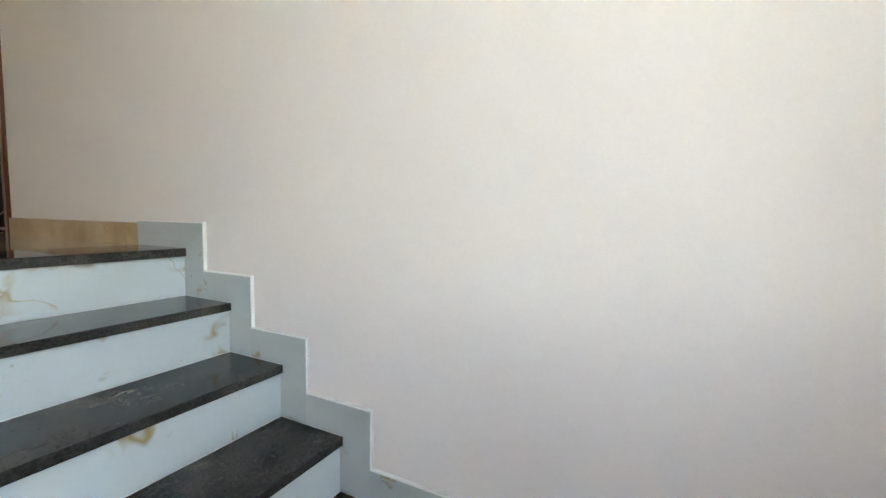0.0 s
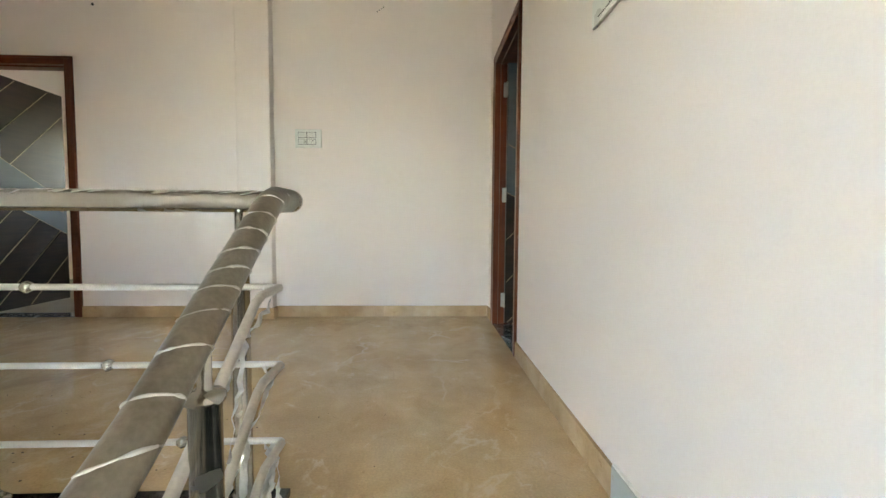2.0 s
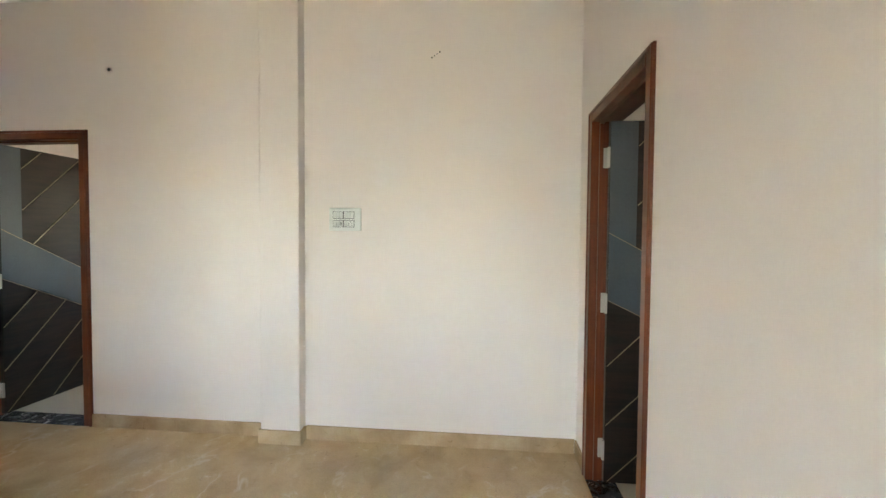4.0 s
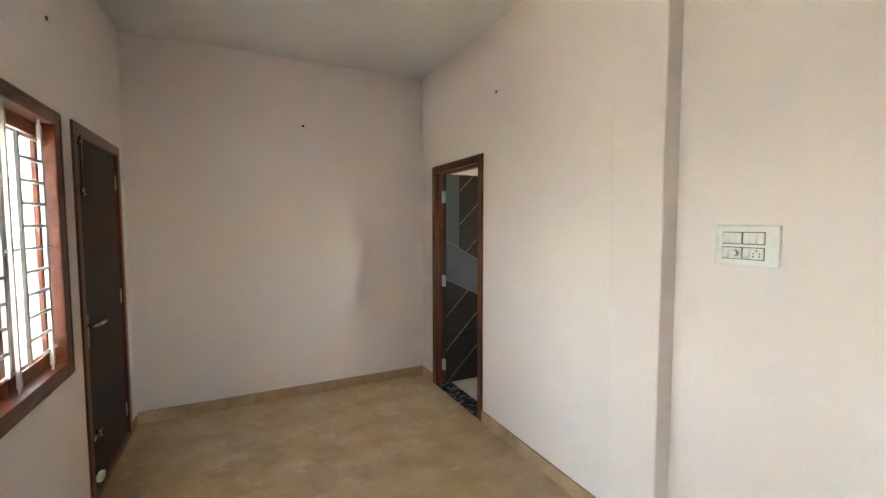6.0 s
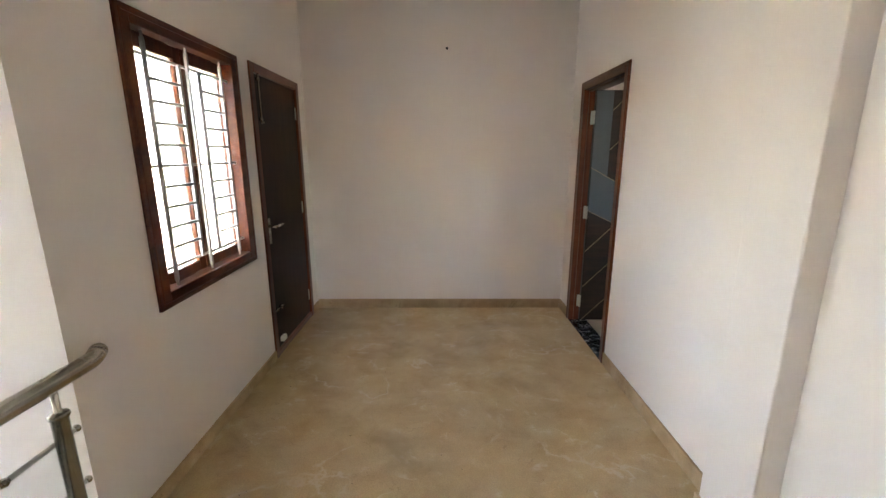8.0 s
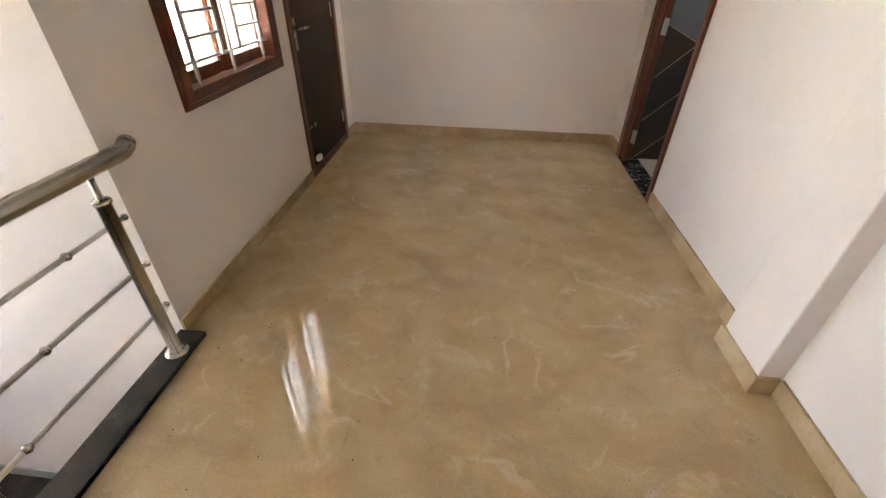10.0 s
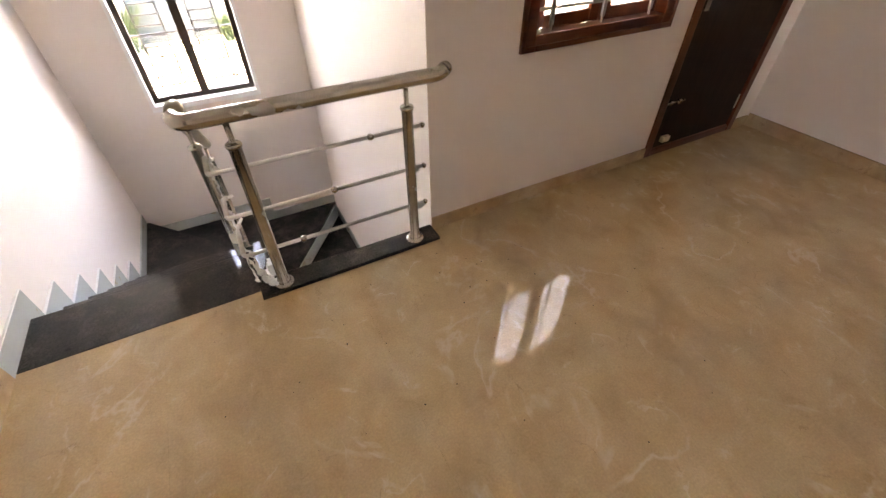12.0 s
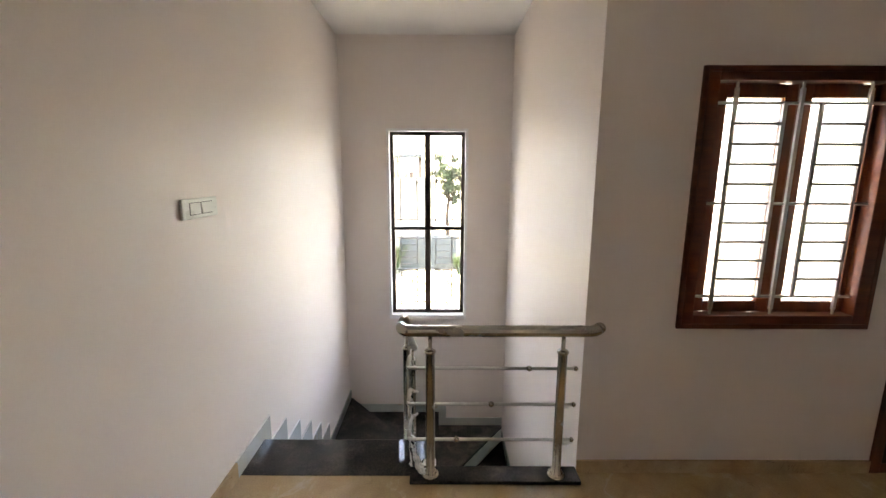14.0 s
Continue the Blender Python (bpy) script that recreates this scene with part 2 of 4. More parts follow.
def tube(bm, pts, r, seg=14, radii=None, caps=True):
    """A round tube through the points, with mitred bends."""
    pts = [Vector(p) for p in pts]
    rings = []
    side = None
    for i, p in enumerate(pts):
        d0 = (p - pts[i - 1]).normalized() if i else (pts[1] - p).normalized()
        d1 = (pts[i + 1] - p).normalized() if i < len(pts) - 1 else d0
        d = (d0 + d1).normalized()
        if side is None:
            side = d.cross(Vector((0.13, 0.31, 0.94))).normalized()
        side = (side - d * side.dot(d)).normalized()
        up = d.cross(side)
        rr = radii[i] if radii else r
        rings.append([bm.verts.new(p + (side * math.cos(a) + up * math.sin(a)) * rr) for a in (2 * math.pi * k / seg for k in range(seg))])
    for a, b in zip(rings, rings[1:]):
        for k in range(seg):
            bm.faces.new((a[k], a[(k + 1) % seg], b[(k + 1) % seg], b[k]))
    if caps:
        bm.faces.new(rings[0][::-1])
        bm.faces.new(rings[-1])
    for fc in bm.faces:
        fc.smooth = len(fc.verts) == 4
    return bm


def turned(bm, base, profile, seg=20):
    """A lathe shape: (radius, height) pairs over a base point."""
    x, y, z = base
    return tube(bm, [(x, y, z + h + i * 1e-5) for i, (r, h) in enumerate(profile)], 0, seg, [r for r, h in profile])


def prism(bm, poly, axis, a, b):
    """A closed outline pushed from a to b along an axis (0: outline is y, z; 1: x, z; 2: x, y)."""
    def at(p, v):
        q = list(p)
        q.insert(axis, v)
        return q
    lo = [bm.verts.new(at(p, a)) for p in poly]
    hi = [bm.verts.new(at(p, b)) for p in poly]
    bm.faces.new(lo)
    bm.faces.new(hi[::-1])
    for i in range(len(poly)):
        j = (i + 1) % len(poly)
        bm.faces.new((lo[i], hi[i], hi[j], lo[j]))
    bmesh.ops.recalc_face_normals(bm, faces=bm.faces[:])
    return bm


def mesh(name, bm, material):
    me = bpy.data.meshes.new(name)
    bmesh.ops.recalc_face_normals(bm, faces=bm.faces[:])
    bm.to_mesh(me)
    bm.free()
    me.materials.append(material)
    return new(name, me)


def part(name, bm, material, parent, label=""):
    ob = mesh(name, bm, material)
    ob.parent = parent
    return tagged(ob, label)


def thing(name, label, category, group="", kind="", at=(0, 0, 0)):
    ob = new(name)
    ob.location = at
    ob.empty_display_size = 0.1
    bpy.context.view_layer.update()
    return tagged(ob, label, category, group, kind)


def structure(name, bm, material, label, category):
    return tagged(mesh(name, bm, material), label, category, kind="structure")


# ---- plan (metres) ----
E, N, W, S = 1.82, 2.45, -2.70, 0.0      # faces of the hall's walls
SW, SS = -0.005, -2.55                    # stairwell: west and south faces
TOP, LOW = 2.993, -2.975                  # ceiling, lower floor
RISE, GO, NOSE = 0.175, 0.25, -0.265     # stairs
BD = (-2.44, -1.535, 2.097)               # north door, outer frame
ED = (1.335, 2.222, 2.075)                  # east door
DD = (-2.53, -1.602, 2.105)               # balcony door
HW = (-1.441, -0.465, 0.828, 2.092)        # hall window
TW = (0.457, 1.331, -0.052, 2.067)        # stair window

# ---- large structure ----
structure("wall_north", boxes((W - .15, BD[0], N, N + .15, LOW - .2, TOP), (BD[1], E, N, N + .15, LOW - .2, TOP),
          (BD[0], BD[1], N, N + .15, BD[2], TOP), (BD[0], BD[1], N, N + .15, LOW - .2, -0.02)), WALL, "cream painted plaster wall with a doorway", "wall")
structure("wall_east", boxes((E, E + .15, SS - .15, ED[0], LOW - .2, TOP), (E, E + .15, ED[1], N + .15, LOW - .2, TOP),
          (E, E + .15, ED[0], ED[1], ED[2], TOP), (E, E + .15, ED[0], ED[1], LOW - .2, -0.02)), WALL, "cream painted plaster wall along the stairs", "wall")
# Blank beside the hall; the lower storey's opening is unseen, added to light it.
structure("wall_west", boxes((W - .15, W, S - .15, N, -0.25, TOP), (W - .15, W, S - .15, 1.1, LOW - .2, -.25), (W - .15, W, 1.5, N, LOW - .2, -.25),
          (W - .15, W, 1.1, 1.5, LOW - .2, LOW + 1.3), (W - .15, W, 1.1, 1.5, LOW + 1.85, -.25)), WALL, "blank cream painted plaster wall, daylight opening added in its lower part", "wall")
structure("wall_south", boxes((W, DD[0], S - .15, S, LOW - .2, TOP), (DD[1], HW[0], S - .15, S, LOW - .2, TOP), (HW[1], SW, S - .15, S, LOW - .2, TOP),
          (DD[0], DD[1], S - .15, S, DD[2], TOP), (HW[0], HW[1], S - .15, S, HW[3], TOP), (HW[0], HW[1], S - .15, S, LOW - .2, HW[2]),
          (DD[0], DD[1], S - .15, S, LOW - .2, 0)), WALL, "cream painted plaster wall with window and door", "wall")
structure("wall_stair_west", boxes((SW - .15, SW, SS - .15, S - .15, LOW - .2, TOP)), WALL, "cream painted plaster wall beside the stairs", "wall")
structure("wall_stair_south", boxes((SW, TW[0], SS - .15, SS, LOW - .2, TOP), (TW[1], E, SS - .15, SS, LOW - .2, TOP),
          (TW[0], TW[1], SS - .15, SS, TW[3], TOP), (TW[0], TW[1], SS - .15, SS, LOW - .2, TW[2])), WALL, "cream plaster wall with a tall window", "wall")
structure("ceiling", boxes((W - .15, E + .15, S - .15, N + .15, TOP, TOP + .12), (SW - .15, E + .15, SS - .15, S - .15, TOP, TOP + .12)), CEILING, "off-white painted plaster ceiling", "ceiling")
structure("pillar", boxes((-.232, .035, 2.358, N + .03, -.005, TOP + .01), bevel=0.006), WALL, "cream painted plaster pillar standing proud of the wall", "pillar")
structure("floor_slab", boxes((W, E, S, N, -.25, -.012), (.9, E, -.24, S, -.25, -.03)), WHITE, "white painted concrete slab edge over the stairwell", "slab")
structure("floor_lower", boxes((W - .15, E, SS, N, LOW - .12, LOW)), ROUGH_FLOOR, "pale tiled floor of the lower storey", "floor")

# Unseen slab, assumed to be a balcony, added to bounce sunlight up indoors.
structure("balcony_bounce_slab", boxes((W - .15, SW - .152, S - 1.75, S - .152, -.2, -.03)), BOUNCE_SLAB, "unseen pale balcony slab added to bounce sunlight into the hall", "floor")

# ---- rooms behind the open doors ----
structure("floor_north_room", boxes((-3.6, .6, N + .15, 5.9, -.1, -.002)), ROUGH_FLOOR, "pale polished tiled floor of a bedroom", "floor")
# The opening in the north wall is unseen, added to let daylight in.
structure("walls_north_room", boxes((-3.75, -3.6, N + .15, 6.05, -.1, TOP), (.6, .75, N + .15, 6.05, -.1, TOP), (-3.6, -1.0, 5.9, 6.05, -.1, TOP), (-.5, .6, 5.9, 6.05, -.1, TOP),
          (-1.0, -.5, 5.9, 6.05, -.1, 1.3), (-1.0, -.5, 5.9, 6.05, 2.0, TOP), (-3.75, W - .15, N, N + .15, -.1, TOP)), WALL, "cream painted bedroom walls with an added daylight opening", "wall")
structure("ceiling_north_room", boxes((-3.75, .75, N + .15, 6.05, TOP, TOP + .12)), CEILING, "off-white plaster bedroom ceiling", "ceiling")
structure("floor_east_room", boxes((E + .15, 5.2, -.3, 3.4, -.1, -.002)), ROUGH_FLOOR, "pale polished tiled floor of a bedroom", "floor")
# Unseen opening in the south wall, added so that some sky lights the room.
structure("walls_east_room", boxes((E + .15, 4.2, -.45, -.3, -.1, TOP), (4.6, 5.35, -.45, -.3, -.1, TOP), (4.2, 4.6, -.45, -.3, -.1, 1.3), (4.2, 4.6, -.45, -.3, 1.9, TOP),
          (E + .15, 5.35, 3.4, 3.55, -.1, TOP), (5.2, 5.35, -.3, 3.4, -.1, TOP), (E, E + .15, N + .15, 3.55, -.1, TOP)), WALL, "cream painted bedroom walls with an added daylight opening", "wall")
structure("ceiling_east_room", boxes((E + .15, 5.35, -.45, 3.55, TOP, TOP + .12)), CEILING, "off-white plaster bedroom ceiling", "ceiling")

# ---- stairs ----
def nose(k):
    return NOSE - GO * k


stairs = thing("staircase", "stairs with black granite treads and white marble risers", "staircase", kind="structure")
XA, XB = 0.90, E - 0.012
TY = NOSE - GO * 5                       # front of the sixth tread, where the winders begin
# sloped concrete body of the upper flight, stepped above and smooth below
prof = [(NOSE + .02, -.03)]
for k in range(1, 6):
    prof += [(nose(k - 1) + .02, -RISE * k - .03), (nose(k) + .02, -RISE * k - .03)]
prof += [(nose(5) + .02, -RISE * 6 - .03), (nose(5) + .02, -RISE * 6 - .2), (NOSE + .02, -.25)]
part("flight", prism(bmesh.new(), prof, 0, XA + .005, XB), WHITE, stairs, "white painted concrete flight")
for k in range(0, 6):
    y1 = .04 if k == 0 else nose(k - 1) + .012
    part("tread", boxes((XA - .02, XB, nose(k), y1, -RISE * k - .028, -RISE * k + (.003 if k == 0 else 0)), bevel=.003), GRANITE, stairs, "polished black granite tread")
    part("riser", boxes((XA, XB, nose(k) + .014, nose(k) + .026, -RISE * (k + 1) + .0005, -RISE * k - .0285)), MARBLE, stairs, "white marble riser with gold veins")
# winders: two in each corner, round the open well
Y0, MX = TY + .02, 0.784


def slab_poly(poly, z, name="tread"):
    part(name, prism(bmesh.new(), poly, 2, z - .028, z), GRANITE, stairs, "polished black granite winder tread")


INX, INY = XA, TY
slab_poly([(INX, INY + .012), (XB, INY + .012), (XB, SS + .012), (XB - .02, SS + .012), (INX, INY - .02)], -RISE * 6)
slab_poly([(INX - .02, INY), (XB, SS + .03), (XB, SS + .012), (MX - .02, SS + .012), (MX - .02, INY)], -RISE * 7)
slab_poly([(MX + .012, INY), (MX + .012, SS + .012), (SW + .012, SS + .012), (SW + .012, SS + .03), (MX - .03, INY)], -RISE * 8)
slab_poly([(MX - .02, INY + .012), (SW + .012, SS + .05), (SW + .012, INY + .02), (MX - .02, INY + .02)], -RISE * 9)


def riser_wall(p, q, ztop, zbot, thick=.012):
    p, q = Vector((*p, 0)), Vector((*q, 0))
    n = (q - p).cross(Vector((0, 0, 1))).normalized() * thick
    part("riser", prism(bmesh.new(), [(p.x, p.y), (q.x, q.y), (q.x + n.x, q.y + n.y), (p.x + n.x, p.y + n.y)], 2, zbot, ztop), MARBLE, stairs, "white marble riser")


riser_wall((INX, INY - .01), (XB - .01, SS + .02), -RISE * 6 - .0285, -RISE * 7)
riser_wall((MX, INY), (MX, SS + .012), -RISE * 7 - .0285, -RISE * 8)
riser_wall((SW + .015, SS + .045), (MX - .02, INY), -RISE * 8 - .0285, -RISE * 9)
# concrete under the winders
part("landing", prism(bmesh.new(), [(XA, INY), (XB, INY), (XB, SS + .001), (MX + .02, SS + .001), (MX + .02, INY)], 2, -RISE * 7 - .2, -RISE * 7 - .03), WHITE, stairs, "white painted concrete landing")
part("landing", prism(bmesh.new(), [(MX + .019, INY), (MX + .019, SS + .001), (SW + .001, SS + .001), (SW + .001, INY)], 2, -RISE * 9 - .2, -RISE * 9 - .03), WHITE, stairs, "white painted concrete landing")
part("newel_wall", boxes((MX + .0, XA - .0, INY + .002, INY + .10, -RISE * 9 - .2, -RISE * 6 - .03)), WHITE, stairs, "white painted concrete newel")
# lower flight, north along the west wall
for k in range(9, 17):
    ya = INY + .02 + GO * (k - 9)
    if k < 16:
        part("tread", boxes((SW + .012, MX, ya - .012, ya + GO, -RISE * (k + 1) - .028, -RISE * (k + 1)), bevel=.003), GRANITE, stairs, "polished black granite tread")
    part("riser", boxes((SW + .012, MX - .02, ya - .026, ya - .014, -RISE * (k + 1), -RISE * k - .0285)), MARBLE, stairs, "white marble riser")
prof = [(INY + .02, -RISE * 9 - .03), (INY + .02, -RISE * 9 - .2), (INY + .02 + GO * 7, LOW), (INY + .02 + GO * 8, LOW)]
for k in range(15, 8, -1):
    prof += [(INY + .02 + GO * (k - 8), -RISE * (k + 1) - .03), (INY + .02 + GO * (k - 9), -RISE * (k + 1) - .03)]
part("flight", prism(bmesh.new(), prof, 0, SW + .012, MX - .02), WHITE, stairs, "white painted concrete flight")

# stepped grey skirting on the east wall, one tile to a step, with a white bead along its top
SK = 0.097
for k in range(0, 6):
    ya = .06 if k == 0 else nose(k - 1) - SK
    yb, z = nose(k), -RISE * k
    poly = [(ya, z), (ya, z + SK), (yb - SK, z + SK), (yb - SK, z - RISE + SK), (yb - SK, z - RISE), (yb + .014, z - RISE), (yb + .014, z)]
    part("skirting_tile", prism(bmesh.new(), poly, 0, E - .012, E + .001), GREY_TILE, stairs, "grey-green stone skirting tile")
    bead = boxes((E - .010, E, yb - SK - .005, yb - SK, z - RISE + SK, z + SK + .005), (E - .010, E, yb - SK, ya if k else ya, z + SK, z + SK + .005))
    part("bead", bead, GROUT, stairs, "white grout bead")
part("skirting_tile", boxes((E - .012, E + .001, SS, TY - SK, -RISE * 6, -RISE * 6 + SK)), GREY_TILE, stairs, "grey-green stone skirting tile")
part("skirting_tile", boxes((MX - .0, E - .012, SS - .001, SS + .012, -RISE * 7, -RISE * 7 + SK)), GREY_TILE, stairs, "grey-green stone skirting tile")
part("skirting_tile", boxes((MX - .105, MX, SS - .001, SS + .012, -RISE * 8, -RISE * 7 + SK)), GREY_TILE, stairs, "grey-green stone skirting tile")
part("skirting_tile", boxes((SW + .012, MX - .105, SS - .001, SS + .012, -RISE * 8, -RISE * 8 + SK)), GREY_TILE, stairs, "grey-green stone skirting tile")
part("skirting_tile", boxes((SW - .001, SW + .012, INY + .1, SS + .012, -RISE * 9, -RISE * 9 + SK)), GREY_TILE, stairs, "grey-green stone skirting tile")

# granite curb at the edge of the floor
structure("curb", boxes((SW + .002, .895, -.012, .105, 0, .022), bevel=.003), GRANITE, "polished black granite curb under the railing", "curb")


# ---- railing ----
railing = thing("railing", "stainless steel stair railing, partly in clear film", "railing")
RX, RY, RZ, SL = 0.928, 0.066, 0.834, 0.575
BX, BY = 0.905, 0.020                     # thin bars: corner of the level and the sloping run
YK, YB = -0.095, -0.125                   # where rail and bars begin to fall
YE = -1.27                                # lower end of the sloped run


def along(y, z0, x=RX, kink=YK):
    return (x - .067 * max(-.5, min(0, y - kink)), y, z0 + min(0, y - kink) * SL)


def corner(x0, x1, y, z, radius):
    """Level points from x0 round the corner at x1 towards the stairs."""
    pts = [(x0, y, z), (x1 - radius, y, z)]
    for i in range(1, 8):
        t = math.pi / 2 * i / 8
        pts.append((x1 - radius + radius * math.sin(t), y - radius * (1 - math.cos(t)), z))
    return pts + [(x1, y - radius, z)]


def rail_end(bm, p, d, r):
    p, d = Vector(p), Vector(d)
    tube(bm, [p + d * r * s for s in (0, .5, .8, .95, 1.0)], r, 18, [r, r * .87, r * .6, r * .31, .001])


bm = bmesh.new()
tube(bm, [(-.058, RY - .006, RZ + .016), (-.044, RY - .003, RZ + .008), (-.028, RY - .001, RZ + .002)] + corner(-.01, RX + .006, RY, RZ, .05) + [(RX + .004, RY - .07, RZ)], .0285, 20)
rail_end(bm, (-.058, RY - .006, RZ + .016), (-.8, -.2, .5), .0285)
part("handrail", bm, STEEL, railing, "round brushed steel handrail")
bm = tube(bmesh.new(), [(RX + .004, RY - .062, RZ), (RX + .001, YK + .02, RZ - .001), along(YK - .012, RZ - .004), along(YK - .04, RZ), along(YK - .5, RZ), along(YE, RZ)], .0292, 20)
part("handrail", bm, WRAP, railing, "handrail in dull packing film")
# spiral edges of the packing film
bm = bmesh.new()
random.seed(4)
y = RY - .075
dirn = Vector((-.067, 1, SL)).normalized()
u = Vector((1, 0, 0))
v = dirn.cross(u)
while y > YE + .05:
    c = Vector(along(y, RZ))
    lean = random.uniform(.012, .03)
    ring = []
    for i in range(25):
        a = 2 * math.pi * i / 24
        ring.append(c + (u * math.cos(a) + v * math.sin(a)) * (.0288 + .0008 * math.sin(5 * a + y * 40)) + dirn * lean * math.sin(a + .6))
    wide = random.uniform(.0010, .0026)
    tube(bm, ring, .0022, 6, [wide * (.5 + random.random()) for _ in ring])
    y -= random.uniform(.045, .07)
part("film_edge", bm, RING, railing, "whitish folded edges of packing film")
random.seed(21)
for _ in range(46):
    # ragged film clinging to the top and stair side of the level rail
    bm = bmesh.new()
    xa, a0 = random.uniform(.0, .84), random.uniform(.5, 1.5)
    ln, da = random.uniform(.015, .06), random.uniform(.06, .22)
    rows = []
    for i in range(5):
        t = i / 4
        wv = da * (.4 + .6 * math.sin(math.pi * t)) * random.uniform(.5, 1.2)
        c = a0 + .4 * t * random.uniform(.7, 1.3)
        rows.append([bm.verts.new((xa + ln * t, RY - .0292 * math.cos(c + k * wv), RZ + .0292 * math.sin(c + k * wv) + .0004 * k)) for k in (-1, 0, 1)])
    for p, q in zip(rows, rows[1:]):
        for k in (0, 1):
            bm.faces.new((p[k], p[k + 1], q[k + 1], q[k]))
    part("film", bm, RING, railing, "ragged whitish packing film")
for z0, kx in ((.613, .277), (.411, .468), (.206, .648)):
    part("bar", tube(bmesh.new(), corner(.035, BX, BY, z0, .012), .0085, 10), BAR_FILM, railing)
    run = [(BX, BY - .012, z0), (BX, YB + .02, z0), along(YB - .02, z0, BX, YB), along(YB - .5, z0, BX, YB), along(YE, z0, BX, YB)]
    part("bar", tube(bmesh.new(), run, .0105, 10), TAUPE, railing, "thin bar in dull packing film")
    part("knob", tube(bmesh.new(), [(.035 - .012 + .006 * i, BY, z0) for i in range(5)], 0, 10, [.004, .011, .014, .011, .008]), STEEL, railing)
    part("knob", tube(bmesh.new(), [(kx - .014 + .007 * i, BY, z0) for i in range(5)], 0, 10, [.0085, .013, .016, .013, .0085]), STEEL, railing)
    c = along(-.595 - (.613 - z0) * .35, z0, BX, YB)
    part("knob", tube(bmesh.new(), [Vector(c) + dirn * (-.024 + .012 * i) for i in range(5)], 0, 10, [.0105, .015, .018, .015, .0105]), TAUPE, railing, "knob in crumpled film")


def post(x, y, z, top):
    h = top - z
    bm = turned(bmesh.new(), (x, y, z), [(.046, 0), (.046, .005), (.042, .010), (.033, .013), (.032, .019), (.0285, .026), (.0235, .030), (.0235, h - .122), (.028, h - .120), (.0295, h - .114),
                                        (.028, h - .108), (.025, h - .105), (.0125, h - .102), (.0105, h - .098), (.0105, h - .02)])
    part("post", bm, STEEL, railing, "round steel post with flanged foot")


post(.118, .055, .022, RZ)
post(.787, .055, .022, RZ)
post(.952, -.445, -RISE, along(-.445, RZ)[2])
post(.972, -1.22, -RISE * 4, along(-1.22, RZ)[2])
# short brackets that hold the thin bars to the posts
for x in (.118, .787):
    for z0 in (.613, .411, .206):
        part("bracket", tube(bmesh.new(), [(x, BY, z0), (x, .042, z0)], .0065, 8), STEEL, railing)
for x, y in ((.952, -.445), (.972, -1.22)):
    for z0 in (.613, .411, .206):
        c = along(y, z0, BX, YB)
        part("bracket", tube(bmesh.new(), [c, (x - .018, y, c[2])], .0065, 8), STEEL, railing)

# ---- doors ----
def door_frame(parent, x0, x1, top, y, depth, face, w=.065):
    """Frame in local x (along the wall), y (into the wall), z."""
    part("jamb", boxes((x0, x0 + w, y - face, y + depth, 0, top), bevel=.004), TEAK, parent)
    part("jamb", boxes((x1 - w, x1, y - face, y + depth, 0, top), bevel=.004), TEAK, parent)
    part("head", boxes((x0 + w, x1 - w, y - face, y + depth, top - w, top), bevel=.004), TEAK_H, parent)
    f0, f1 = y - face - .005, y - face + .002
    part("moulding", boxes((x0 + .004, x0 + .02, f0, f1, 0, top - .004), (x1 - .02, x1 - .004, f0, f1, 0, top - .004), (x0 + .02, x1 - .02, f0, f1, top - .02, top - .004), bevel=.002), TEAK, parent)
    part("stop", boxes((x0 + w, x0 + w + .012, y + .03, y + .05, 0, top - w), (x1 - w - .012, x1 - w, y + .03, y + .05, 0, top - w), (x0 + w + .012, x1 - w - .012, y + .03, y + .05, top - w - .012, top - w)), TEAK, parent)


